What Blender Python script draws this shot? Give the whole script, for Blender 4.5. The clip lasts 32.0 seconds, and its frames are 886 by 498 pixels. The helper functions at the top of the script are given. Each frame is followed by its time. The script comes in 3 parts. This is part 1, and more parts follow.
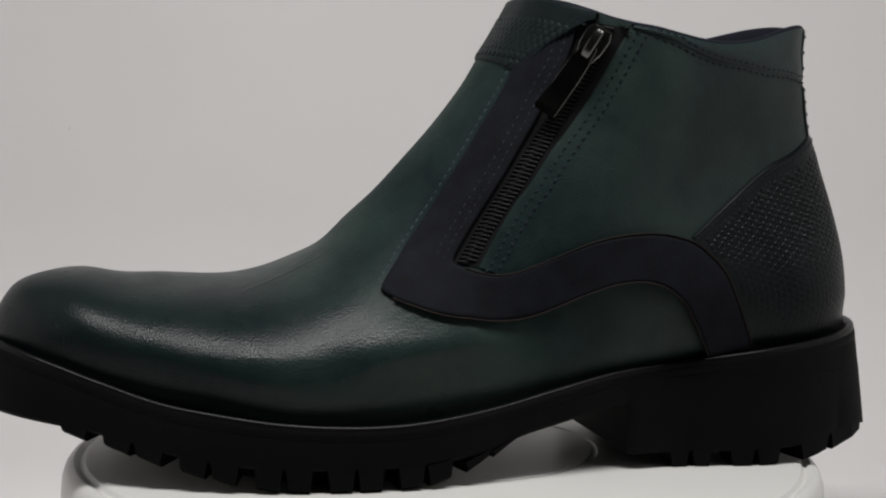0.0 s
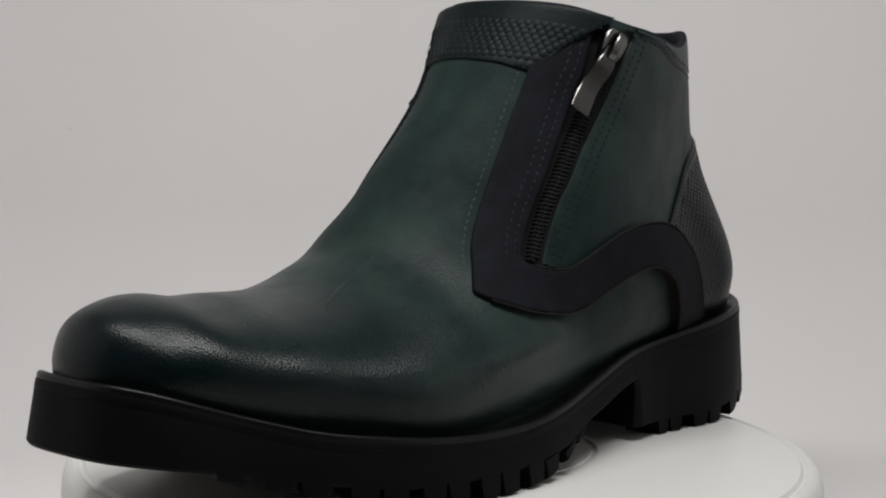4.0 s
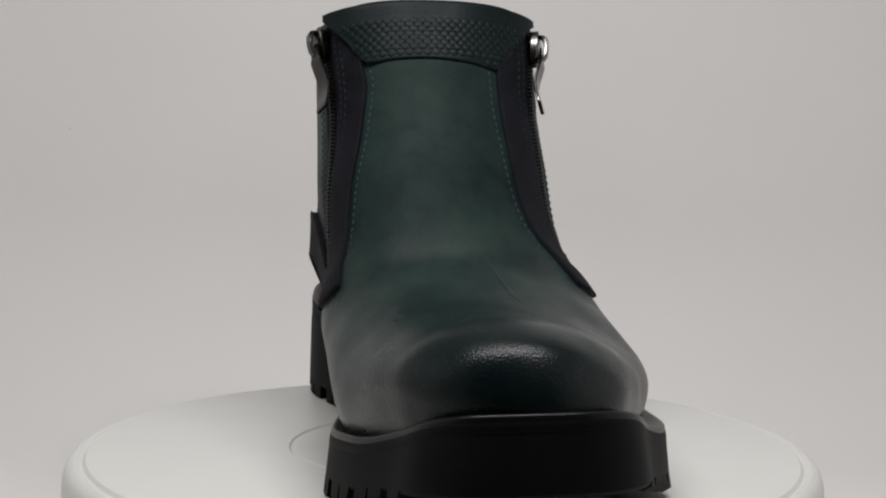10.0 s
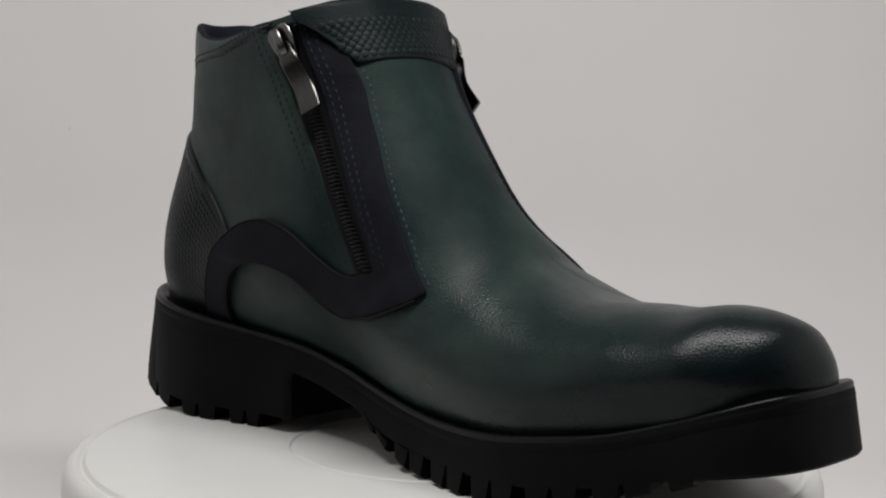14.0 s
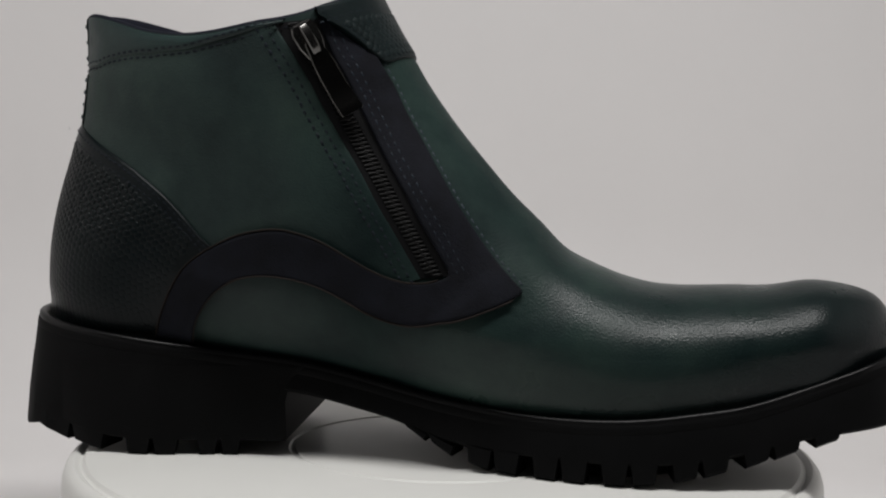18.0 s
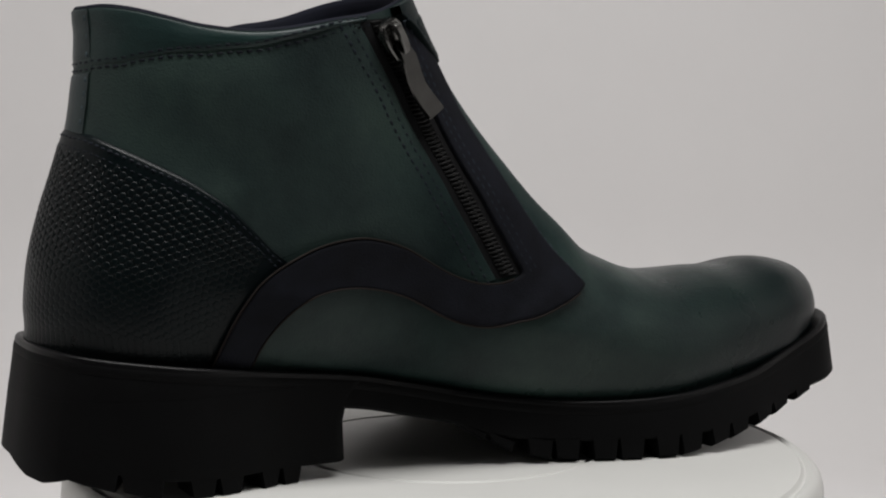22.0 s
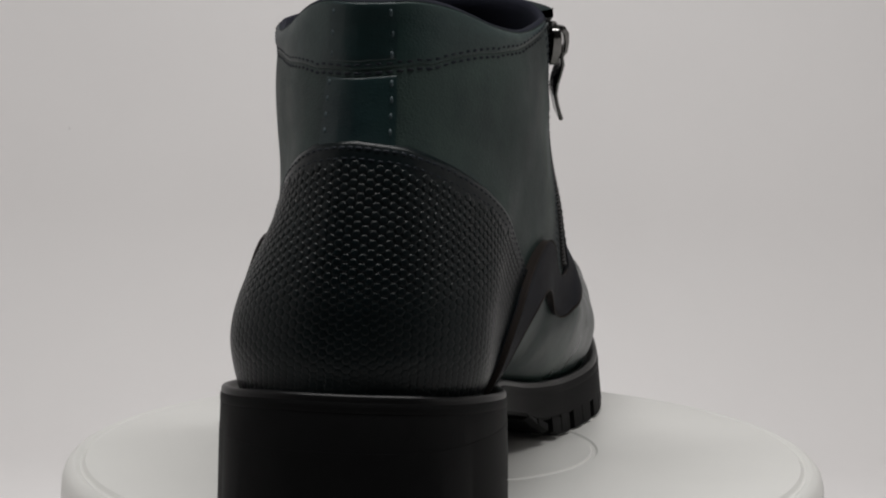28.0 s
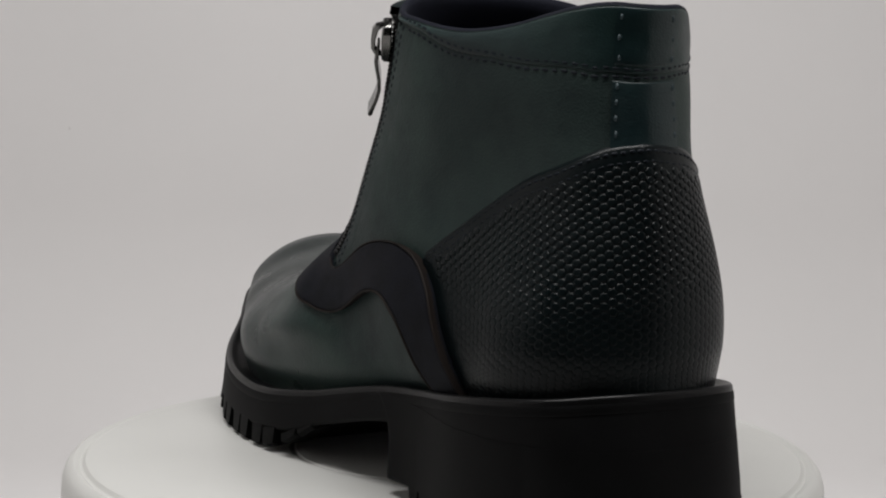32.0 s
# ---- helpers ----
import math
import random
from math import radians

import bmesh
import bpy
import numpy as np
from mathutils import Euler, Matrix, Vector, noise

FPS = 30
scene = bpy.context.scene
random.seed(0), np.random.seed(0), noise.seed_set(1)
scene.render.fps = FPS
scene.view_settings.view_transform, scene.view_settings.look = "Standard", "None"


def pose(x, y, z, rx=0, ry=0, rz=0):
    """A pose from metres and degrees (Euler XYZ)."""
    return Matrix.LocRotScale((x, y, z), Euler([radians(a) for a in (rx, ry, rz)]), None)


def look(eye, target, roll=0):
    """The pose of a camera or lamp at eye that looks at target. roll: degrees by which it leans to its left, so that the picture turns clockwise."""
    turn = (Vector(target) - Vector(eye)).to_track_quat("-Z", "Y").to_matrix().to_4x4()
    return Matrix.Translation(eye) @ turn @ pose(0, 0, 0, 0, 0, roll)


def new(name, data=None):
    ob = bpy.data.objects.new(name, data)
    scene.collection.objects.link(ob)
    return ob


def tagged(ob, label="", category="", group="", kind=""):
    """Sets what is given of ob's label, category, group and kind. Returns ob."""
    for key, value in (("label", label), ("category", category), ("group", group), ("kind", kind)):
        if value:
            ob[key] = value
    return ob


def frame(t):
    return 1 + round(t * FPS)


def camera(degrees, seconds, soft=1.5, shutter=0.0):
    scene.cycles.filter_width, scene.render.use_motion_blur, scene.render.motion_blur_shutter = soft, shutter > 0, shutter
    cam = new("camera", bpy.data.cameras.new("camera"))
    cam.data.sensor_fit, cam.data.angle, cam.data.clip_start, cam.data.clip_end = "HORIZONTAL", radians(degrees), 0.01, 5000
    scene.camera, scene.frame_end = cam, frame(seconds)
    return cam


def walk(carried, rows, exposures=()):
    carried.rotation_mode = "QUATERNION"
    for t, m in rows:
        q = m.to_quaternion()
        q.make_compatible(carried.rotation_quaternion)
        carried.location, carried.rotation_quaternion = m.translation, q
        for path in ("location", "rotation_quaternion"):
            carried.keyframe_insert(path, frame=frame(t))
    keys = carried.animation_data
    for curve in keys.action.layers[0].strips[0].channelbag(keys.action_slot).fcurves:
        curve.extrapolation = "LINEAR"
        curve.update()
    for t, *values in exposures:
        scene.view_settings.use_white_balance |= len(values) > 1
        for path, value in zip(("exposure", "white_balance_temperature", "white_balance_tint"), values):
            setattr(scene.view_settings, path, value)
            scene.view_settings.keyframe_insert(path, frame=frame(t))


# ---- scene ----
# ---------------------------------------------------------------- camera
CAM_EYE = (0.0, -0.53575, 0.12245)
cam = camera(31.286, 32.0, soft=2.1)
_yaw, _pitch, _roll = radians(0.1144), radians(5.8096), 0.8215
_aim = (CAM_EYE[0] - math.sin(_yaw) * math.cos(_pitch), CAM_EYE[1] + math.cos(_yaw) * math.cos(_pitch), CAM_EYE[2] - math.sin(_pitch))
STAND = look(CAM_EYE, _aim, _roll)
walk(cam, [(0.0, STAND), (32.0, STAND)], exposures=[(0.0, 0.0), (32.0, 0.0)])

TURN_START, TURN_RATE = 194.351, 8.8503          # degrees, degrees a second


def turn(t):
    return pose(0, 0, 0, 0, 0, TURN_START + TURN_RATE * t)


# ---------------------------------------------------------------- light
world = bpy.data.worlds.new("world")
scene.world = world
world.use_nodes = True
world.node_tree.nodes["Background"].inputs[0].default_value = (1.0, 0.99, 0.98, 1)
world.node_tree.nodes["Background"].inputs[1].default_value = 0.015


def area(name, x, y, z, sx, sy, power, target, colour=(0.988, 0.972, 0.962)):
    li = bpy.data.lights.new(name, "AREA")
    li.shape, li.size, li.size_y, li.energy, li.color = "RECTANGLE", sx, sy, power, colour
    ob = new(name, li)
    ob.matrix_world = look((x, y, z), target)
    return ob


area("light_box_lamp", 0.0, -0.145, 0.515, 0.48, 0.07, 2.95, (0, -0.14, 0))


# ---------------------------------------------------------------- boot form (millimetres; x to the toe, y to its left, z up)
def spline(pts, n=200):
    """Smooth curve through a few points, evenly spaced by length."""
    p = np.array(pts, float)
    d = np.r_[0, np.cumsum(np.linalg.norm(np.diff(p, axis=0), axis=1) ** 0.5)]
    m = np.zeros_like(p)
    m[1:-1] = (p[2:] - p[:-2]) / (d[2:] - d[:-2])[:, None]
    m[0], m[-1] = (p[1] - p[0]) / (d[1] - d[0]), (p[-1] - p[-2]) / (d[-1] - d[-2])
    out = []
    for i in range(len(p) - 1):
        h, t = d[i + 1] - d[i], np.linspace(0, 1, 24, endpoint=i == len(p) - 2)[:, None]
        out.append((2 * t**3 - 3 * t**2 + 1) * p[i] + (t**3 - 2 * t**2 + t) * h * m[i] + (-2 * t**3 + 3 * t**2) * p[i + 1] + (t**3 - t**2) * h * m[i + 1])
    q = np.concatenate(out)
    s = np.r_[0, np.cumsum(np.linalg.norm(np.diff(q, axis=0), axis=1))]
    k = np.linspace(0, s[-1], n)
    return np.stack([np.interp(k, s, q[:, j]) for j in range(q.shape[1])], 1)


KEPT = {}


def line(x, table):
    """Smooth function through (x, value) pairs."""
    key = tuple(table)
    if key not in KEPT:
        KEPT[key] = spline(table, 400)
    return np.interp(x, KEPT[key][:, 0], KEPT[key][:, 1])


HEEL = spline([(-140.0, 40.4), (-139.2, 47.3), (-139.5, 54.6), (-138.5, 68.0), (-135.2, 83.6), (-130.7, 98.7), (-127.7, 110.7), (-125.9, 126.1), (-124.8, 136.2), (-126.0, 144.2)])
DORSAL = spline([(149.0, 38.7), (149.1, 40.5), (149.1, 44.4), (147.0, 50.6), (141.6, 57.6), (132.0, 61.0), (120.5, 62.2), (107.4, 60.2), (94.5, 59.9), (79.6, 59.2), (69.9, 59.6),
                 (60.6, 61.6), (51.5, 65.0), (41.2, 70.1), (32.4, 78.8), (22.6, 88.1), (12.8, 99.1), (3.1, 110.6), (-6.2, 123.3), (-11.7, 132.4), (-16.0, 139.0), (-19.9, 145.6), (-23.6, 152.6)])
FEATHER_Z = [(-150, 43.4), (-142, 43.6), (-132, 42.0), (-113, 39.7), (-90, 36.8), (-65, 33.5), (-45, 31.1), (-25, 27.2), (-7, 23.4), (11, 20.8), (29, 19.2), (47, 19.2), (65, 20.4), (82, 22.6),
             (100, 25.5), (117, 30.5), (131, 35.4), (145, 40.0), (156, 41.9), (170, 42.0)]
COLLAR = spline([(-126.0, 144.2), (-121.5, 144.8), (-114.5, 143.9), (-105, 141.5), (-98, 139.7), (-90, 138.6), (-82, 138.3), (-74, 139.1), (-66, 140.6), (-58, 142.3), (-50, 143.6), (-43, 145.4), (-36, 148.2), (-30, 150.6), (-23.6, 152.6)])
LOW_L = [(-145, 36.1), (-100, 37.6), (-60, 43.5), (-20, 46.3), (20, 54.9), (60, 61.1), (90, 51.7), (120, 36.5), (140, 24.4), (160, 14.9)]
LOW_R = [(-145, 33.0), (-100, 34.4), (-60, 39.0), (-20, 37.4), (20, 41.1), (60, 39.0), (90, 33.6), (120, 29.6), (140, 23.0), (160, 19.2)]
FRONT_N = [(0, 2.05), (60, 1.76), (120, 2.01), (170, 2.06), (200, 2.10), (232, 2.41), (262, 2.54)]
FRONT_R = [(0, 18.0), (60, 19.9), (120, 37.0), (150, 61.1), (190, 60.3), (215, 53.9), (232, 45.9), (262, 38.5)]


def feather(x):
    return line(x, FEATHER_Z)


def nearest(x, z, curve):
    """Distance to a curve of the side view, and the place along it (as an index with a fraction)."""
    d2 = (x[..., None] - curve[:, 0]) ** 2 + (z[..., None] - curve[:, 1]) ** 2
    k = d2.argmin(-1)
    best, at = np.full(x.shape, 1e9), k.astype(float)
    for a, b in ((np.maximum(k - 1, 0), k), (k, np.minimum(k + 1, len(curve) - 1))):
        p, q = curve[a], curve[b]
        e = q - p
        t = np.clip(((x - p[..., 0]) * e[..., 0] + (z - p[..., 1]) * e[..., 1]) / np.maximum((e**2).sum(-1), 1e-9), 0, 1)
        d = np.hypot(x - p[..., 0] - t * e[..., 0], z - p[..., 1] - t * e[..., 1])
        best, at = np.where(d < best, d, best), np.where(d < best, a + t * (b - a), at)
    return best, at


_arc = np.r_[0, np.cumsum(np.linalg.norm(np.diff(DORSAL, axis=0), axis=1))]


CENTRE = [(-152, 11.27), (-140, 8.52), (-60, 4.04), (20, -4.74), (80, -12.11), (120, -10.75), (157, -6.10), (172, -3.93)]
MID_L = [(-145, 34.3), (-100, 28.4), (-60, 39.4), (-20, 47.1), (20, 46.1), (160, 42.2)]
MID_R = [(-145, 36.3), (-100, 34.1), (-60, 39.0), (-20, 41.9), (20, 47.6), (160, 47.2)]
HIGH_L = [(-145, 30.9), (-100, 34.5), (-60, 40.6), (-20, 45.8), (20, 48.1)]
HIGH_R = [(-145, 37.2), (-100, 39.1), (-60, 39.4), (-20, 42.0), (20, 45.7)]
HEEL_N = 1.935
LEAN = [(-152, -2.9), (-110, -1.4), (-60, -0.8), (0, -2.2), (60, -7.4), (172, -7.0)]
CUT_L = [(-170, 0), (-100, 1.5), (-60, 5.5), (-25, 1), (0, 0), (170, 0)]
CUT_R = [(-170, 0), (-115, 1), (-90, 5), (-60, 13), (-30, 14), (0, 12.5), (30, 9), (60, 3), (85, 1.5), (110, 1.5), (130, 0), (170, 0)]
BULGE = [(-170, 0), (-25, 0), (-10, 0.8), (5, 2.6), (20, 3.0), (36, 1.5), (52, 0), (170, 0)]
HEEL_R = [(30, 36.7), (60, 31.4), (95, 50.7), (150, 80.6)]


def centre(x, z):
    """Where the ridge of toe and heel runs, off the middle."""
    return line(x, CENTRE) + np.clip((np.asarray(z, float) - 40) / 70, 0, 1.4) * line(x, LEAN)


def half_width(x, z, side):
    """How far the upper reaches to one side (side 1: left, -1: right) at a place of its side view."""
    x, z = np.asarray(x, float), np.asarray(z, float)
    d, k = nearest(x, z, DORSAL)
    k = np.interp(k, np.arange(len(_arc)), _arc)
    s = np.clip(d / line(k, FRONT_R), 0, 1)
    n = line(k, FRONT_N)
    front = (1 - (1 - s) ** n) ** (1 / n)
    d, k = nearest(x, z, HEEL)
    s = np.clip(d / line(z, HEEL_R), 0, 1)
    back = (1 - (1 - s) ** HEEL_N) ** (1 / HEEL_N)
    low = line(x, LOW_L if side > 0 else LOW_R)
    mid = line(x, MID_L if side > 0 else MID_R)
    high = line(x, HIGH_L if side > 0 else HIGH_R)
    k, j = np.clip((z - 52) / 42, 0, 1), np.clip((z - 94) / 36, 0, 1)
    k, j = k * k * (3 - 2 * k), j * j * (3 - 2 * j)
    tuck = 1 - 0.05 * np.clip(1 - (z - feather(x)) / 12, 0, 1) ** 2
    waist = line(x, CUT_L if side > 0 else CUT_R) * np.clip(1 - (z - feather(x)) / 26, 0, 1) ** 1.4
    full = 0.0
    if side > 0:                                   # the vamp swells under the corner of the strap
        full = line(x, BULGE) * np.exp(-((z - np.interp(x, [0, 40], [44.0, 41.0])) / 6.5) ** 2)
    return ((low * (1 - k) + mid * k) * (1 - j) + high * j) * front * back * tuck - waist * np.minimum(1, front * back) + full


def inside(p, curve, hand):
    """Places beyond a boundary curve of the side view are brought back onto it."""
    k = np.clip(((p[..., None, 0] - curve[:, 0]) ** 2 + (p[..., None, 1] - curve[:, 1]) ** 2).argmin(-1), 1, len(curve) - 2)
    t, c = curve[k + 1] - curve[k - 1], curve[k]
    t = t / np.linalg.norm(t, axis=-1, keepdims=True)
    e = p - c
    cross = (t[..., 0] * e[..., 1] - t[..., 1] * e[..., 0]) * hand
    along = (t * e).sum(-1, keepdims=True)
    return np.where((cross < 0)[..., None], c + t * along, p)


def coons(a, v):
    """The side view's place (x, z) of the skin: a runs from the heel to the front, v from the sole to the collar."""
    a, v = np.asarray(a, float), np.asarray(v, float)
    pick = lambda c, t: np.stack([np.interp(t, np.linspace(0, 1, len(c)), c[:, j]) for j in (0, 1)], -1)
    p00, p10, p01, p11 = HEEL[0], DORSAL[0], HEEL[-1], DORSAL[-1]
    x0 = p00[0] + (p10[0] - p00[0]) * a
    c0 = np.stack([x0, feather(x0) + (1 - a) * (p00[1] - feather(p00[0])) + a * (p10[1] - feather(p10[0]))], -1)
    c1, d0, d1 = pick(COLLAR, a), pick(HEEL, np.interp(v, [0, 0.15, 0.5, 1], [0, 0.05, 0.13, 1])), pick(DORSAL, v)
    sag = 120 * np.interp(v, [0, 0.06, 0.2, 0.5, 0.75], [0, 0.3, 1, 1, 0]) * a**8 * (1 - a)
    a, v = a[..., None], v[..., None]
    c1 = c1 + (1 - a) * (p01 - COLLAR[0]) + a * (p11 - COLLAR[-1])
    out = (1 - v) * c0 + v * c1 + (1 - a) * d0 + a * d1 - ((1 - a) * (1 - v) * p00 + a * (1 - v) * p10 + (1 - a) * v * p01 + a * v * p11)
    out[..., 1] -= sag
    return inside(inside(out, DORSAL, 1), HEEL, -1)


def skin(u, v, out=0.0):
    """A point of the skin: |u| runs 0 (heel) to 1 (front), its sign is the side; out is the distance off the skin."""
    u, v = np.broadcast_arrays(np.asarray(u, float), np.asarray(v, float))

    def raw(u, v):
        a = (1 - np.cos(np.pi * np.clip(np.abs(u), 0, 1))) / 2
        p = coons(a, v)
        y = centre(p[..., 0], p[..., 1]) + np.where(u >= 0, half_width(p[..., 0], p[..., 1], 1), -half_width(p[..., 0], p[..., 1], -1))
        return np.stack([p[..., 0], y, p[..., 1]], -1)
    p = raw(u, v)
    if np.any(out):
        e = 0.012
        du = raw(wrap(u + e), v) - raw(wrap(u - e), v)
        dv = raw(u, np.clip(v + e, 0, 1)) - raw(u, np.clip(v - e, 0, 1))
        n = np.cross(dv, du)
        n /= np.maximum(np.linalg.norm(n, axis=-1, keepdims=True), 1e-9)
        p = p + n * np.asarray(out)[..., None]
    return p


def wrap(u):
    """Past the front (1) the other side begins (-1)."""
    return np.where(u > 1, u - 2, np.where(u < -1, u + 2, u))


def on_side(x, z, side, out=0.0):
    """A point of the skin by its place in the side view, lifted off it."""
    x, z = np.broadcast_arrays(np.asarray(x, float), np.asarray(z, float))
    w = half_width(x, z, side)
    e = 1.0
    gx = (half_width(x + e, z, side) - half_width(x - e, z, side)) / (2 * e)
    gz = (half_width(x, z + e, side) - half_width(x, z - e, side)) / (2 * e)
    gx, gz = np.clip(gx, -3, 3), np.clip(gz, -3, 3)
    n = np.stack([-gx, np.ones_like(w), -gz], -1)
    n /= np.linalg.norm(n, axis=-1, keepdims=True)
    p = np.stack([x, w, z], -1) + n * np.asarray(out)[..., None]
    p[..., 1] = centre(x, z) + side * p[..., 1]
    return p


# sole outline and levels
SOLE_L = [(-150, 44.3), (-100, 43.6), (-60, 40.3), (-20, 48.8), (20, 59.0), (60, 60.6), (90, 55.7), (120, 44.1), (140, 41.7), (165, 37.4)]
SOLE_R = [(-150, 36.4), (-100, 36.8), (-60, 29.2), (-20, 28.4), (20, 36.3), (60, 43.7), (90, 42.6), (120, 39.8), (140, 43.9), (165, 48.3)]
SOLE_C = [(-152, 7), (-140, 6), (-60, 4), (20, -1.5), (80, -6.5), (120, -7), (157, -6.5), (172, -6)]
SOLE_X0, SOLE_X1, SOLE_R0, SOLE_R1 = -142.6, 150.9, 60.5, 117.6
SOLE_N0, SOLE_N1, FLARE = 2.73, 2.94, 0.100


def flare(x):
    x = np.asarray(x, float)
    return FLARE - 0.075 * np.clip((-40 - x) / 30, 0, 1) + 0.10 * np.clip((-126 - x) / 10, 0, 1) + 0.05 * np.clip((x - 90) / 40, 0, 1)


def centre_s(x):
    return line(x, SOLE_C)


def sole_half(x, side):
    w = line(x, SOLE_L if side > 0 else SOLE_R)
    s, t = np.clip((x - SOLE_X0) / SOLE_R0, 0, 1), np.clip((SOLE_X1 - x) / SOLE_R1, 0, 1)
    w = w * (1 - (1 - s) ** SOLE_N0) ** (1 / SOLE_N0) * (1 - (1 - t) ** SOLE_N1) ** (1 / SOLE_N1)
    return w


def shift(ring, g):
    """A ring moved outwards by g."""
    t = np.roll(ring, -1, 0) - np.roll(ring, 1, 0)
    t /= np.maximum(np.linalg.norm(t, axis=1, keepdims=True), 1e-9)
    return ring + (np.asarray(g) * np.ones(len(ring)))[:, None] * np.stack([-t[:, 1], t[:, 0]], 1)


def sole_ring(n, grow=0.0, lo=None, hi=None):
    """Outline of the sole, n points a side, up to x = hi; returns x, y."""
    a = np.linspace(0, 1, n)
    if hi is None:
        x = SOLE_X0 + (SOLE_X1 - SOLE_X0) * (1 - np.cos(np.pi * a)) / 2
    else:
        x = SOLE_X0 + (hi - SOLE_X0) * (1 - np.cos(np.pi * a / 2))
    left = np.stack([x, centre_s(x) + sole_half(x, 1)], 1)
    right = np.stack([x, centre_s(x) - sole_half(x, -1)], 1)[::-1][(0 if hi is not None else 1):-1]
    ring = np.concatenate([left, right])
    return shift(ring, grow) if grow else ring


def sole_bottom(x):
    return line(x, [(-20, 15), (-10, 12.0), (2, 6.4), (14, 2.0), (30, 0.1), (60, 0.1), (78, 2.4), (97, 6.6), (117, 12.3), (139, 18.3), (162, 22.6), (170, 23.2)])


def heel_bottom(x):
    return line(x, [(-150, 12), (-143, 10), (-136, 7.5), (-128, 4.5), (-112, 1.2), (-95, 0.1), (-60, 0), (-40, 0)])


def body_bottom(x):
    return line(x, [(-160, 22), (-60, 22), (-44, 21.0), (-26, 17.2), (-12, 14), (0, 10), (14, 8.0), (30, 7.0), (60, 7.0), (78, 8.0), (97, 11), (117, 15.6), (139, 19.4), (150, 21.2), (162, 23.2), (172, 23.8)])
# ---------------------------------------------------------------- end of boot form


# ---------------------------------------------------------------- materials
def material(name, colour, rough=0.5, metal=0.0, coat=0.0, spec=0.5):
    m = bpy.data.materials.new(name)
    m.use_nodes = True
    b = m.node_tree.nodes["Principled BSDF"]
    b.inputs["Base Color"].default_value = (*colour, 1)
    b.inputs["Roughness"].default_value = rough
    b.inputs["Metallic"].default_value = metal
    b.inputs["Coat Weight"].default_value = coat
    b.inputs["Specular IOR Level"].default_value = spec
    return m, m.node_tree.nodes, m.node_tree.links, b


def noise_node(N, L, scale, detail=4.0, rough=0.55, coord="Object"):
    tc, n = N.new("ShaderNodeTexCoord"), N.new("ShaderNodeTexNoise")
    n.inputs["Scale"].default_value, n.inputs["Detail"].default_value, n.inputs["Roughness"].default_value = scale, detail, rough
    L.new(tc.outputs[coord], n.inputs["Vector"])
    return n.outputs["Fac"]


def ramp(N, L, fac, stops):
    r = N.new("ShaderNodeValToRGB")
    while len(r.color_ramp.elements) < len(stops):
        r.color_ramp.elements.new(0.5)
    for e, (p, c) in zip(r.color_ramp.elements, stops):
        e.position, e.color = p, (*c, 1) if len(c) == 3 else c
    L.new(fac, r.inputs[0])
    return r.outputs[0]


def bump(N, L, b, height, strength, distance, before=None):
    k = N.new("ShaderNodeBump")
    k.inputs["Strength"].default_value, k.inputs["Distance"].default_value = strength, distance
    L.new(height, k.inputs["Height"])
    if before:
        L.new(before, k.inputs["Normal"])
    L.new(k.outputs[0], b.inputs["Normal"])
    return k.outputs[0]


def leather(name, dark, mid, light, rough=0.42, grain=0.5, spec=0.3, burnish=None, polish=0.0):
    """Antiqued leather: cloudy dye, fine pebbled grain, faint creases; burnish is the dark dye on the toe cap, which
    also darkens the forefoot towards the sole, polish the shine of the forefoot.
    """
    m, N, L, b = material(name, mid, rough, 0, 0, spec)
    cloud = noise_node(N, L, 17, 9, 0.70)
    dye = ramp(N, L, cloud, [(0.36, dark), (0.5, mid), (0.65, light)])
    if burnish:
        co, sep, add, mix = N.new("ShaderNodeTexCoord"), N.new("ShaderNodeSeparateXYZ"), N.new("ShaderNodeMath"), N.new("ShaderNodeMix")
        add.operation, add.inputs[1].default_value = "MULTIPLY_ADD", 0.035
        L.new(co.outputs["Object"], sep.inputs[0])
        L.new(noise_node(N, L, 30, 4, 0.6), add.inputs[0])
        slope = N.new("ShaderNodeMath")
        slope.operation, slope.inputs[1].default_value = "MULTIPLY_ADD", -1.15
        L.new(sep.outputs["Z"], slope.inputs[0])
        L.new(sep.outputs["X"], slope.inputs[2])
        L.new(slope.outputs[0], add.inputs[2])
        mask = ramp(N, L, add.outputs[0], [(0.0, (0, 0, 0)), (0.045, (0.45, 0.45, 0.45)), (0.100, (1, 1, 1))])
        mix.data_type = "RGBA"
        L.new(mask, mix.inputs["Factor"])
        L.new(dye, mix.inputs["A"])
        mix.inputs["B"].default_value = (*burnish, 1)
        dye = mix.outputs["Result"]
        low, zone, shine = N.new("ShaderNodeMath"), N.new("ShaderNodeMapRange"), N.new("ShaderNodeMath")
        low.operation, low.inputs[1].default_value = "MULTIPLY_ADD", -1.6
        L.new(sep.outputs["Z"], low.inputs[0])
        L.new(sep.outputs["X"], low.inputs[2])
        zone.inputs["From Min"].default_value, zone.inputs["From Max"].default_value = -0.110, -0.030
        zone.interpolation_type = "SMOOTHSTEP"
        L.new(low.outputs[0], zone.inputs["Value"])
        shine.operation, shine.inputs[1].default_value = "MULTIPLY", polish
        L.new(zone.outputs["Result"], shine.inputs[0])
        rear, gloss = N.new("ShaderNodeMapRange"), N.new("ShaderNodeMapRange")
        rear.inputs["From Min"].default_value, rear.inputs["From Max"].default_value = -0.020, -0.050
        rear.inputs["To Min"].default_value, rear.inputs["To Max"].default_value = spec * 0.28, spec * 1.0
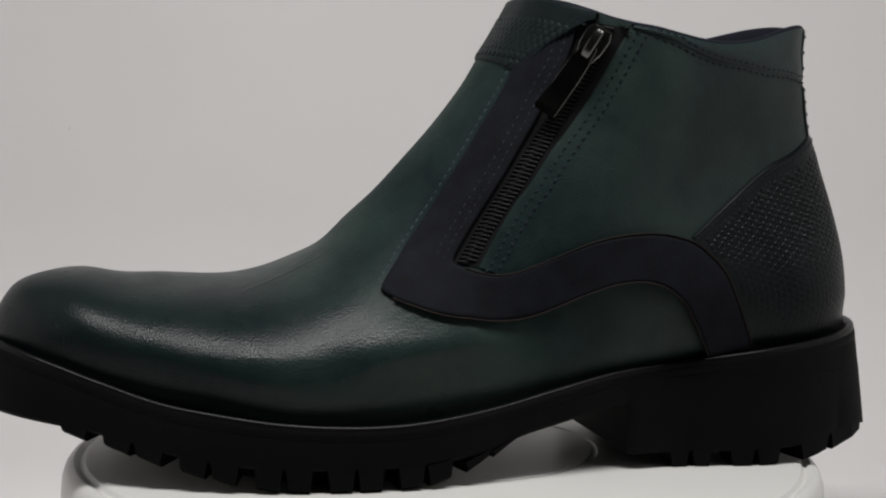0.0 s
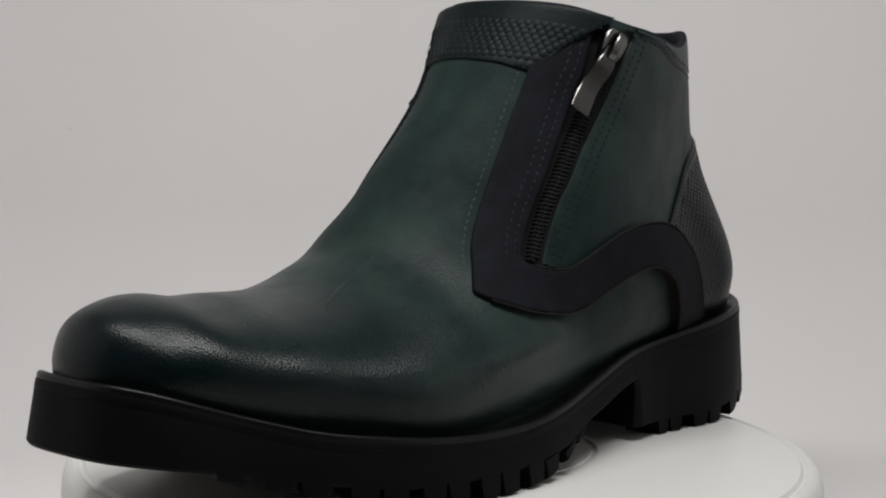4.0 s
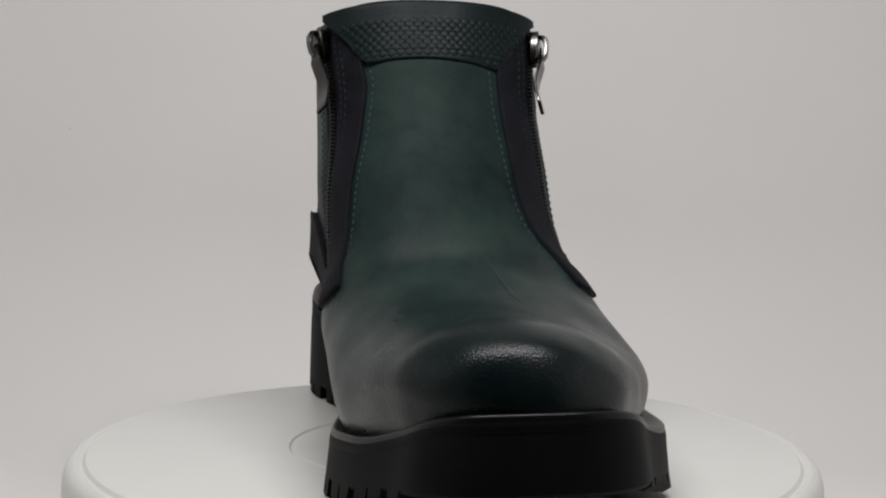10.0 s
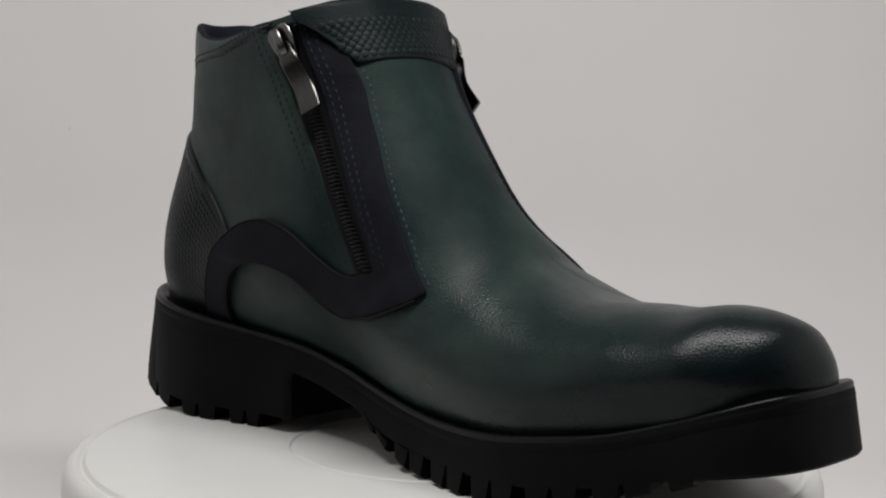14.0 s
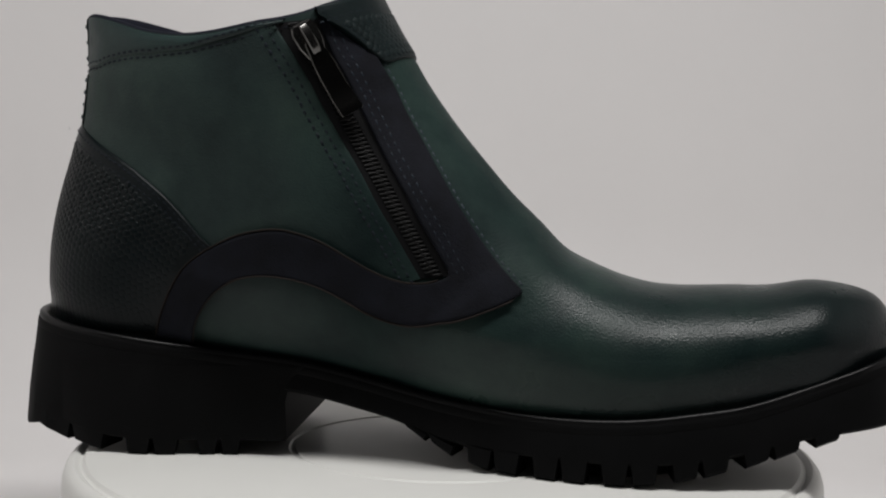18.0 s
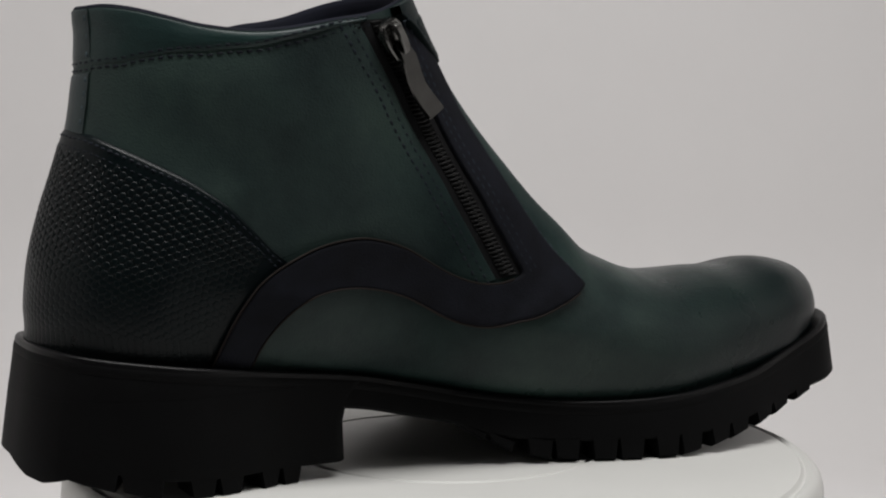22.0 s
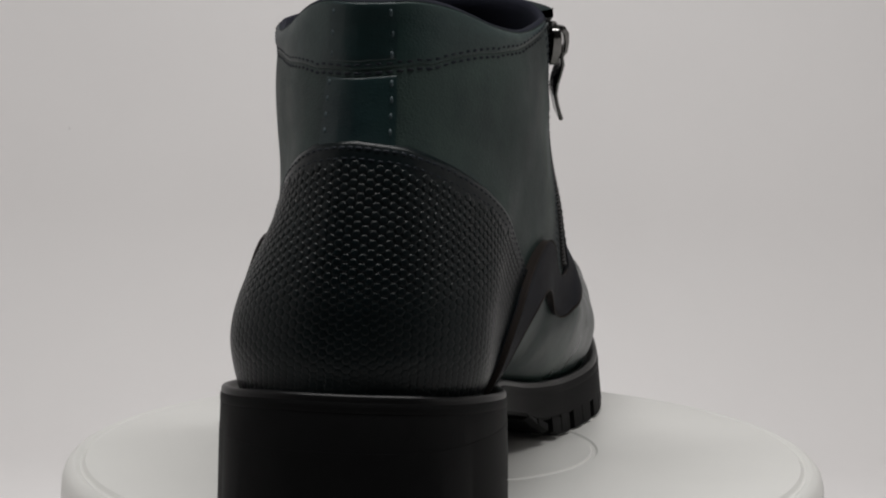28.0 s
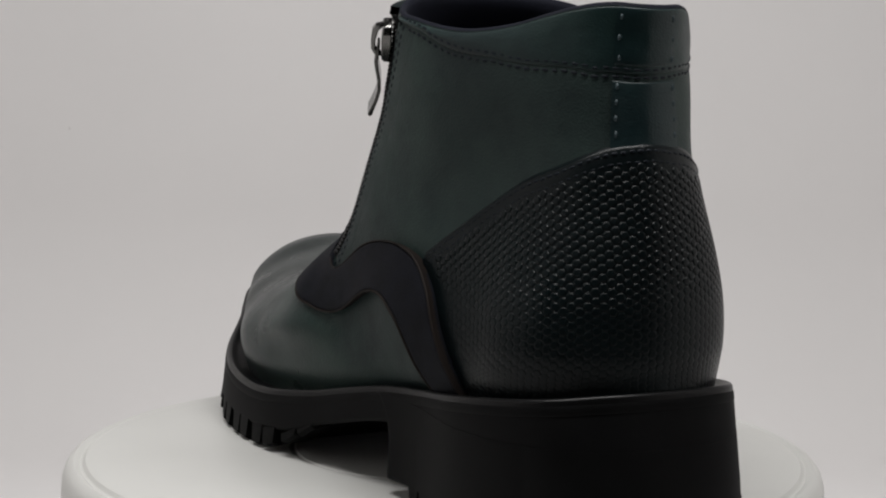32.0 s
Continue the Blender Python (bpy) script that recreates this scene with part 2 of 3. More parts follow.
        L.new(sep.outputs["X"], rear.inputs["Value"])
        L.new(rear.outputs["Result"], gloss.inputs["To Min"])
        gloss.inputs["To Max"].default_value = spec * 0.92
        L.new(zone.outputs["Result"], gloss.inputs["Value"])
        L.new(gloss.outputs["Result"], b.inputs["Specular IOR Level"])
    L.new(dye, b.inputs["Base Color"])
    tc, vor = N.new("ShaderNodeTexCoord"), N.new("ShaderNodeTexVoronoi")
    vor.inputs["Scale"].default_value = 1500
    L.new(tc.outputs["Object"], vor.inputs["Vector"])
    k = bump(N, L, b, vor.outputs["Distance"], grain * 0.8, 0.0004)
    k = bump(N, L, b, noise_node(N, L, 1000, 3, 0.6), grain * 0.3, 0.0002, k)
    tc, squash = N.new("ShaderNodeTexCoord"), N.new("ShaderNodeMapping")
    squash.inputs["Scale"].default_value, squash.inputs["Rotation"].default_value = (1.0, 1.0, 3.2), (0.25, 0.3, 0.0)
    fold = N.new("ShaderNodeTexNoise")
    fold.inputs["Scale"].default_value, fold.inputs["Detail"].default_value = 380, 3
    L.new(tc.outputs["Object"], squash.inputs[0])
    L.new(squash.outputs[0], fold.inputs["Vector"])
    bump(N, L, b, fold.outputs["Fac"], grain * 0.5, 0.0003, k)
    worn = ramp(N, L, noise_node(N, L, 60, 4), [(0.3, (rough - 0.06,) * 3), (0.7, (rough + 0.08,) * 3)])
    if burnish:
        less = N.new("ShaderNodeMath")
        less.operation = "SUBTRACT"
        L.new(worn, less.inputs[0])
        L.new(shine.outputs[0], less.inputs[1])
        worn = less.outputs[0]
    L.new(worn, b.inputs["Roughness"])
    return m


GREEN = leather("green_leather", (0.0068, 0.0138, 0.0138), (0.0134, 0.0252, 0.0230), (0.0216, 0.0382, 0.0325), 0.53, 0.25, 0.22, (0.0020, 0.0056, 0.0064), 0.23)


def plain(name, colour, rough, spec=0.5, scale=80, vary=0.25, lift=0.15, metal=0.0):
    m, N, L, b = material(name, colour, rough, metal, 0, spec)
    c = [tuple(x * (1 - vary) for x in colour), tuple(min(1, x * (1 + vary)) for x in colour)]
    L.new(ramp(N, L, noise_node(N, L, scale, 5), [(0.3, c[0]), (0.7, c[1])]), b.inputs["Base Color"])
    bump(N, L, b, noise_node(N, L, scale * 14, 3), lift, 0.0004)
    return m


RUBBER = plain("black_rubber", (0.0024, 0.0025, 0.0027), 0.6, spec=0.075)
WELT = plain("welt_rubber", (0.003, 0.003, 0.0033), 0.34, spec=0.18)
NAVY = plain("navy_nubuck", (0.0040, 0.0046, 0.0074), 0.75, spec=0.12, scale=120, vary=0.45, lift=0.5)
EDGE = plain("raw_edge", (0.012, 0.0085, 0.0070), 0.7, spec=0.15)
COUNTER_MAT = leather("embossed_leather", (0.0011, 0.0026, 0.0031), (0.0016, 0.0038, 0.0044), (0.0024, 0.0054, 0.0060), 0.32, 0.10, 0.15)
PANEL_MAT = leather("panel_leather", (0.0020, 0.0050, 0.0056), (0.0031, 0.0075, 0.0080), (0.0046, 0.0100, 0.0105), 0.48, 0.15, 0.13)
COLLAR_MAT = leather("collar_leather", (0.0042, 0.0118, 0.0128), (0.0074, 0.0200, 0.0196), (0.0115, 0.0285, 0.0255), 0.42, 0.15)
STRIP_MAT = leather("strip_leather", (0.0036, 0.0105, 0.0125), (0.0060, 0.0170, 0.0180), (0.0080, 0.0205, 0.0205), 0.38, 0.15)
LINING = plain("navy_lining", (0.0045, 0.0055, 0.011), 0.8, spec=0.15)
THREAD = plain("blue_thread", (0.009, 0.014, 0.021), 0.6, spec=0.2)
NAVY_THREAD = plain("navy_thread", (0.003, 0.006, 0.011), 0.6, spec=0.2)
EDGE_THREAD = plain("grey_blue_thread", (0.024, 0.033, 0.041), 0.6, spec=0.2)
PALE = plain("pale_thread", (0.024, 0.043, 0.050), 0.6)
TAPE = plain("zipper_tape", (0.004, 0.004, 0.0045), 0.85, spec=0.15)
TOOTH = plain("coil_teeth", (0.004, 0.004, 0.004), 0.45, spec=0.25)
METAL = plain("gunmetal", (0.065, 0.064, 0.061), 0.18, scale=200, vary=0.12, lift=0.05, metal=1.0)
CHROME = plain("dark_chrome", (0.13, 0.128, 0.123), 0.22, scale=200, vary=0.1, lift=0.05, metal=1.0)
# for the added ceiling: dark, so the leather mirrors little from above
DARK_COVER = plain("dark_cover", (0.10, 0.10, 0.10), 0.9, spec=0.2)
WHITE = plain("white_plastic", (0.64, 0.64, 0.615), 0.42, scale=30, vary=0.015, lift=0.03)
STAIN = plain("yellowish_stain", (0.62, 0.58, 0.46), 0.85, spec=0.2)
SMUDGE = plain("grey_smudge", (0.762, 0.748, 0.744), 0.85, spec=0.2)
PAPER = plain("white_backdrop", (0.78, 0.765, 0.76), 0.85, spec=0.2, scale=6, vary=0.015, lift=0.05)


# ---------------------------------------------------------------- helpers for meshes
def mesh_of(name, verts, faces, mat, smooth=True):
    me = bpy.data.meshes.new(name)
    me.from_pydata([tuple(v) for v in verts], [], [tuple(f) for f in faces])
    me.materials.append(mat)
    if smooth:
        me.shade_smooth()
    me.update()
    return me


def child(name, me, parent, label=""):
    ob = new(name, me)
    ob.parent = parent
    if label:
        ob["label"] = label
    return ob


def grid_faces(rows, cols, loop=False, flip=False):
    out = []
    for i in range(rows - 1):
        for j in range(cols if loop else cols - 1):
            a, b, c, d = i * cols + j, i * cols + (j + 1) % cols, (i + 1) * cols + (j + 1) % cols, (i + 1) * cols + j
            out.append((a, d, c, b) if flip else (a, b, c, d))
    return out


def thing(name, label, category, kind="", group=""):
    return tagged(new(name), label, category, group, kind)


def lathe(profile, n=96):
    """Verts and faces of a turned shape; profile: (radius, z) pairs in metres."""
    v = [(r * math.cos(2 * math.pi * k / n), r * math.sin(2 * math.pi * k / n), z) for r, z in profile for k in range(n)]
    return v, grid_faces(len(profile), n, True)


MM = 0.001

# ---------------------------------------------------------------- the white photo box
FLOOR_Z, BACK_Y = -0.052, 0.305


def slab(name, lo, hi, mat, label, category):
    bm = bmesh.new()
    bmesh.ops.create_cube(bm, size=1)
    for v in bm.verts:
        v.co = [(a + b) / 2 + c * (b - a) for a, b, c in zip(lo, hi, v.co)]
    me = bpy.data.meshes.new(name)
    bm.to_mesh(me)
    me.materials.append(mat)
    return tagged(new(name, me), label, category, "", "structure")


def swept(name, mat, label, category, r=0.11, n=18):
    """Floor and back wall as one sheet, with a rounded sweep between them."""
    prof = [(-0.42, FLOOR_Z)] + [(BACK_Y - r + r * math.sin(k * math.pi / 2 / n), FLOOR_Z + r - r * math.cos(k * math.pi / 2 / n)) for k in range(n + 1)] + [(BACK_Y, 0.55)]
    back = [(y + 0.01, z - 0.01) for y, z in prof]
    back[-1] = (BACK_Y + 0.01, 0.55)
    prof += back[::-1]
    v = [(x, y, z) for y, z in prof for x in (-0.45, 0.45)]
    m = len(prof)
    f = [(2 * i, 2 * i + 1, 2 * ((i + 1) % m) + 1, 2 * ((i + 1) % m)) for i in range(m)]
    h = m // 2
    for i in range(h - 1):
        f += [(2 * i, 2 * i + 2, 2 * (m - 2 - i), 2 * (m - 1 - i)), (2 * i + 1, 2 * (m - 1 - i) + 1, 2 * (m - 2 - i) + 1, 2 * i + 3)]
    me = mesh_of(name, v, f, mat)
    me.set_sharp_from_angle(angle=radians(40))
    return tagged(new(name, me), label, category, "", "structure")


backdrop = swept("backdrop", PAPER, "matt white seamless backdrop with faint spots", "backdrop")


def spot(x, z, w, h, mat, label):
    """A faint stain on the backdrop, of uneven outline."""
    n, v = 18, []
    for k in range(n):
        a = 2 * math.pi * k / n
        r = 1 + 0.25 * math.sin(3 * a + x * 50) + 0.15 * math.sin(5 * a)
        v.append((x + w * r * math.cos(a), BACK_Y - 0.00015, z + h * r * math.sin(a)))
    child("stain", mesh_of("stain", v, [tuple(range(n))], mat, False), backdrop, label)


spot(-0.1240, 0.0409, 0.0007, 0.0024, STAIN, "faint yellowish fleck")
spot(0.1339, 0.0434, 0.0032, 0.0034, SMUDGE, "faint grey smudge")
spot(-0.2007, 0.0982, 0.0008, 0.0008, SMUDGE, "faint grey smudge")
slab("wall_left", (-0.46, -0.42, FLOOR_Z - 0.01), (-0.45, BACK_Y + 0.01, 0.55), PAPER, "matt white side wall of the photo box", "wall")
slab("wall_right", (0.45, -0.42, FLOOR_Z - 0.01), (0.46, BACK_Y + 0.01, 0.55), PAPER, "matt white side wall of the photo box", "wall")
# unseen ceiling, added and kept dark to hold back bounced light
slab("ceiling", (-0.46, -0.42, 0.55), (0.46, BACK_Y + 0.01, 0.56), DARK_COVER, "unseen dark ceiling, added to cut reflected light from above", "ceiling")

# ---------------------------------------------------------------- turntable
turntable = thing("turntable", "round white plastic turntable under the boot", "turntable")
_prof = [(r * 1.003, z) for r, z in [(0.0, 0.0), (0.0505, 0.0), (0.0510, -0.0006), (0.0522, -0.0006), (0.0528, 0.0), (0.1183, 0.0), (0.1200, -0.0004), (0.1210, -0.0016), (0.1218, -0.0019), (0.1226, -0.0012),
         (0.1238, -0.0009), (0.1253, -0.0016), (0.1267, -0.0034), (0.1275, -0.0060), (0.1280, -0.012), (0.1287, -0.024), (0.1289, -0.034), (0.1267, -0.036), (0.0, -0.036)]]
platter = child("platter", mesh_of("platter", *lathe(_prof, 160), WHITE), turntable)
platter.data.set_sharp_from_angle(angle=radians(28))
base = child("base", mesh_of("base", *lathe([(0.0, -0.038), (0.110, -0.038), (0.112, -0.040), (0.113, FLOOR_Z + 0.002), (0.111, FLOOR_Z), (0.0, FLOOR_Z)], 96), WHITE), turntable)

# ---------------------------------------------------------------- boot
boot = thing("ankle_boot", "dark green leather ankle boot with two zippers and black lugged sole", "boot")


class Pile:
    """Collects many small pieces into one mesh."""

    def __init__(self):
        self.v, self.f = [], []

    def add(self, verts, faces):
        o = len(self.v)
        self.v += [tuple(p) for p in verts]
        self.f += [tuple(o + i for i in q) for q in faces]

    def child(self, name, mat, parent, label="", smooth=True):
        return child(name, mesh_of(name, np.array(self.v) * MM, self.f, mat, smooth), parent, label)


def resample(c, n):
    c = np.asarray(c, float)
    s = np.r_[0, np.cumsum(np.linalg.norm(np.diff(c, axis=0), axis=1))]
    k = np.linspace(0, s[-1], n)
    return np.stack([np.interp(k, s, c[:, j]) for j in range(c.shape[1])], 1)


# profile across a laid-on leather piece: place across it, height as a share of its thickness
ACROSS = [(0, -0.5), (0, 0.45), (0.008, 0.85), (0.022, 1.0), (0.07, 1.01), (0.14, 1.01), (0.22, 1), (0.3, 1), (0.4, 1), (0.5, 1), (0.6, 1), (0.7, 1), (0.78, 1), (0.86, 1.01), (0.93, 1.01), (0.978, 1.0), (0.992, 0.85), (1, 0.45), (1, -0.5)]


def strip(name, outer, inner, side, thick, mat, parent, label="", profile=ACROSS):
    """A leather piece between two curves of the side view."""
    rows = []
    for k, h in profile:
        c = outer * (1 - k) + inner * k
        rows.append(on_side(c[:, 0], c[:, 1], side, np.ones(len(c)) * thick * h))
    g = np.stack(rows)
    f = grid_faces(len(rows), len(outer), flip=side < 0)
    return child(name, mesh_of(name, g.reshape(-1, 3) * MM, f, mat), parent, label)


def around(name, us, lo, hi, thick, mat, parent, label="", rows=30, puff=0.0, wrinkle=0.0):
    """A leather piece that wraps round heel or front: v from lo(u) to hi(u), u in us."""
    ks = [(0, -0.5), (0, 0.3), (0.01, 0.85)] + [(k, 1.0) for k in np.linspace(0.03, 0.97, rows)] + [(0.99, 0.85), (1, 0.3), (1, -0.5)]
    lo, hi = np.asarray(lo, float), np.asarray(hi, float)
    g = []
    for k, h in ks:
        v = lo * (1 - k) + hi * k
        o = thick * h + puff * np.sin(np.pi * k) ** 0.8
        if wrinkle:
            o = o + wrinkle * np.array([noise.noise((float(u) * 14, k * 3.0, 2.0)) + 0.6 * noise.noise((float(u) * 40, k * 7.0, 5.0)) for u in us]) * np.sin(np.pi * k)
        g.append(skin(wrap(np.asarray(us)), v, o + 0 * lo))
    g = np.stack(g)
    return child(name, mesh_of(name, g.reshape(-1, 3) * MM, grid_faces(len(ks), len(us), flip=True), mat), parent, label)


def frame_on(pos, pos2):
    """Directions along a seam: its run, the outward normal."""
    d = np.gradient(pos, axis=0)
    d /= np.maximum(np.linalg.norm(d, axis=1, keepdims=True), 1e-9)
    n = pos2 - pos
    n /= np.maximum(np.linalg.norm(n, axis=1, keepdims=True), 1e-9)
    return d, n


def stitches(pile, pos, pos2, pitch=2.7, length=1.9, wide=0.34, high=0.32):
    s = np.r_[0, np.cumsum(np.linalg.norm(np.diff(pos, axis=0), axis=1))]
    m = max(3, int(s[-1] / pitch))
    both = resample(np.concatenate([pos, pos2], 1), m)
    p, q = both[:, :3], both[:, 3:]
    d, n = frame_on(p, q)
    for i in range(m):
        side = np.cross(d[i], n[i])
        L, W = length * random.uniform(0.85, 1.1) / 2, wide * random.uniform(0.85, 1.15)
        c = p[i] + side * random.uniform(-0.12, 0.12)
        ring = []
        for k, h in ((-1.0, -0.2), (-0.6, 0.75), (0.0, 1.0), (0.6, 0.75), (1.0, -0.2)):
            b = c + d[i] * L * k
            w = W * (0.55 if abs(k) == 1 else 1)
            ring += [b - side * w - n[i] * 0.15, b + n[i] * high * h, b + side * w - n[i] * 0.15]
        f = []
        for k in range(4):
            o = 3 * k
            f += [(o, o + 3, o + 4, o + 1), (o + 1, o + 4, o + 5, o + 2)]
        pile.add(ring, f)


def seam_side(curve, side, out):
    c = resample(curve, 120)
    return on_side(c[:, 0], c[:, 1], side, np.full(120, out)), on_side(c[:, 0], c[:, 1], side, np.full(120, out + 1.0))


def seam_around(us, vs, out):
    us, vs = wrap(np.asarray(us, float)), np.asarray(vs, float)
    return skin(us, vs, np.full(len(us), 1.0) * out), skin(us, vs, np.full(len(us), 1.0) * out + 1.0)


def eased(c, times=2):
    """A curve with its corner slightly rounded."""
    c = c.copy()
    for _ in range(times):
        c[1:-1] = 0.25 * c[:-2] + 0.5 * c[1:-1] + 0.25 * c[2:]
    return c


def inset(curve, dist):
    """Curve of the side view shifted to its left by dist."""
    t = np.gradient(curve, axis=0)
    t /= np.linalg.norm(t, axis=1, keepdims=True)
    return curve + dist * np.stack([-t[:, 1], t[:, 0]], 1)


# upper skin
_nu, _nv = 170, 96
_u = np.concatenate([np.linspace(0, 1, _nu), np.linspace(-1, 0, _nu)[1:-1]])
_v = np.linspace(0, 1, _nv)
_g = skin(_u[None, :], _v[:, None])
upper = child("upper", mesh_of("upper", _g.reshape(-1, 3) * MM, grid_faces(_nv, len(_u), True, True), GREEN), boot, "smooth dark green burnished leather upper")

# short crease across the vamp
_cu, _cv = np.interp(np.linspace(0, 1, 30), [0, 0.3, 0.55, 0.8, 1], [0.951, 0.948, 0.940, 0.922, 0.904]), np.interp(np.linspace(0, 1, 30), [0, 0.3, 0.55, 0.8, 1], [0.545, 0.490, 0.445, 0.400, 0.378])
_w = 0.0045 * np.sin(np.linspace(0, np.pi, 30)) ** 0.7
_rows = [skin(_cu + _w * k, _cv, np.full(30, h)) for k, h in ((-1, -0.08), (-0.4, 0.05), (0.2, 0.09), (0.7, 0.05), (1, -0.08))]
child("crease", mesh_of("crease", np.concatenate(_rows) * MM, grid_faces(5, 30), GREEN), upper)

# lining with a rolled rim
_rows = []
for k, (dv, o) in enumerate([(1.0, 0.0), (1.0, -0.3), (1.0, -1.0), (1.0, -1.8), (0.995, -2.6), (0.985, -3.1), (0.96, -3.3), (0.92, -3.3), (0.86, -3.3), (0.78, -3.3), (0.7, -3.3), (0.64, -3.3)]):
    r = skin(_u, np.full(len(_u), dv), np.full(len(_u), o))
    r[:, 2] += (0.0, 0.55, 0.85, 0.7, 0.2)[k] if k < 5 else 0.0
    _rows.append(r)
_verts = np.concatenate(_rows)
_faces = grid_faces(len(_rows), len(_u), True, True)
_c = len(_verts)
_verts = np.concatenate([_verts, [[-60, 0, 62]]])
_o = (len(_rows) - 1) * len(_u)
_faces += [(_o + i, _c, _o + (i + 1) % len(_u)) for i in range(len(_u))]
child("lining", mesh_of("lining", _verts * MM, _faces, LINING), boot, "dark navy textile lining")

# design lines of each side (side view, millimetres): strap front and lower edge, wave, zipper edges
LINES = {
    -1: ([(-20.9, 131.5), (-15.5, 123.0), (-10.8, 113.8), (-5.2, 104.9), (0.2, 96.1), (5.6, 87.4), (11.7, 78.6), (18.5, 69.8), (25.6, 62.1), (29.2, 58.7)],
         [(29.2, 58.7), (24.7, 56.1), (17.6, 53.0), (9.1, 49.9), (0.5, 48.2), (-6.6, 47.6), (-13.8, 48.7), (-21.0, 51.2), (-28.3, 54.7), (-35.5, 58.3), (-44.4, 60.9), (-53.2, 61.9), (-60.3, 61.2), (-67.5, 58.8), (-72.9, 54.7), (-77.4, 49.1), (-80.2, 43.6), (-81.8, 37.0)],
         [(6.0, 63.4), (0.2, 61.1), (-6.9, 60.5), (-14.1, 61.9), (-21.3, 64.9), (-28.4, 68.8), (-35.5, 72.8), (-42.6, 75.3), (-49.7, 76.6), (-56.8, 75.9), (-63.9, 74.0), (-70.1, 71.0), (-76.5, 67.2), (-82.0, 62.5), (-86.6, 56.0), (-90.3, 48.6), (-93.2, 41.3), (-95.0, 35.5)],
         [(-38.4, 143.6), (-34.4, 133.5), (-29.2, 124.6), (-24.8, 115.9), (-20.2, 107.1), (-14.7, 97.4), (-9.2, 88.7), (-4.7, 80.9), (0.8, 72.1), (6.0, 63.4)],
         [(-51.9, 142.2), (-45.8, 132.5), (-40.4, 123.8), (-35.2, 114.4), (-28.8, 103.7), (-23.3, 94.9), (-17.9, 85.3), (-12.4, 76.5), (-7.0, 67.6), (-3.7, 62.3)]),
    1: ([(-17.2, 129.4), (-13.0, 121.0), (-8.7, 113.9), (-2.8, 104.3), (2.8, 95.6), (9.0, 86.1), (15.6, 77.3), (23.5, 67.8), (30.9, 58.7)],
        [(30.9, 58.7), (26.9, 56.4), (20.5, 54.2), (13.9, 52.2), (5.2, 50.7), (-4.2, 49.9), (-13.8, 50.8), (-23.1, 53.8), (-32.4, 57.8), (-41.6, 61.0), (-49.6, 62.0), (-55.5, 61.4), (-60.6, 59.2), (-65.9, 55.6), (-69.8, 50.2), (-74.1, 43.2), (-78.2, 37.2), (-79.5, 34.5)],
        [(7.9, 67.1), (3.0, 64.8), (-5.5, 63.3), (-12.5, 64.5), (-19.7, 67.3), (-26.8, 70.4), (-35.9, 74.0), (-45.2, 76.1), (-55.0, 76.6), (-62.5, 75.6), (-69.8, 72.9), (-76.0, 68.0), (-81.0, 62.2), (-85.8, 53.2), (-89.2, 46.5), (-92.9, 40.1), (-94.5, 36.0)],
        [(-34.6, 144.4), (-30.5, 131.2), (-26.1, 122.7), (-21.4, 113.2), (-16.0, 104.0), (-10.6, 95.0), (-5.0, 86.2), (7.9, 67.1)],
        [(-48.3, 142.0), (-41.1, 128.6), (-32.7, 114.5), (-24.6, 103.4), (-16.8, 91.5), (-12.6, 86.1), (-0.3, 66.2)]),
}
SWING = {-1: 0.02, 1: 0.06}                       # how far the pull tabs hang askew
PULL = {-1: ((-42.5, 139.0), (2.1, 63.5)), 1: ((-39.2, 139.0), (5.3, 66.0))}
COUNTER = {1: ([0, 0.054, 0.116, 0.178, 0.23, 0.285, 0.34, 0.378, 0.417, 0.435, 0.5], [0.806, 0.804, 0.798, 0.785, 0.774, 0.766, 0.744, 0.719, 0.689, 0.673, 0.62]),
           -1: ([0, 0.098, 0.167, 0.229, 0.288, 0.321, 0.36, 0.395, 0.423, 0.5], [0.806, 0.797, 0.783, 0.769, 0.754, 0.741, 0.718, 0.681, 0.643, 0.57])}
COUNTER_LOW = ([0, 0.28, 0.30, 0.33, 0.40, 0.445, 0.5], [0.004, 0.004, 0.2, 0.45, 0.58, 0.64, 0.66])
SEAM = ([-0.7, -0.607, -0.553, -0.491, -0.391, -0.30, -0.172, -0.095, 0, 0.058, 0.156, 0.25, 0.303, 0.38, 0.489, 0.557, 0.7], [0.994, 0.991, 0.988, 0.984, 0.970, 0.950, 0.914, 0.909, 0.905, 0.904, 0.906, 0.924, 0.936, 0.960, 0.978, 0.990, 0.994])
COLLAR_U = {1: 0.655, -1: 0.66}
STRIP = (-0.085, 0.112)
FC = (0.735, 1.265)
FC_LOW = ([0.735, 0.747, 0.774, 0.80, 0.819, 0.843, 0.88, 0.916, 0.96, 1.0, 1.03, 1.09, 1.14, 1.161, 1.185, 1.20, 1.222, 1.26, 1.265], [0.988, 0.984, 0.963, 0.940, 0.911, 0.887, 0.890, 0.894, 0.896, 0.898, 0.898, 0.898, 0.896, 0.897, 0.918, 0.936, 0.957, 0.985, 0.988])
SIDES = {}
TAIL = np.interp(np.arange(150), [0, 50, 75, 100, 112, 125, 138, 149], [1.5, 1.6, 1.8, 2.1, 2.8, 3.3, 3.1, 2.5])
for _side in (1, -1):
    FRONT, BOTTOM, TOP, ZIP_F, ZIP_R = LINES[_side]
    n1, n2 = 60, 90
    outer = eased(np.concatenate([resample(spline(FRONT), n1), resample(spline(BOTTOM), n2 + 1)[1:]]), 1)
    zf = resample(spline(ZIP_F), n1)
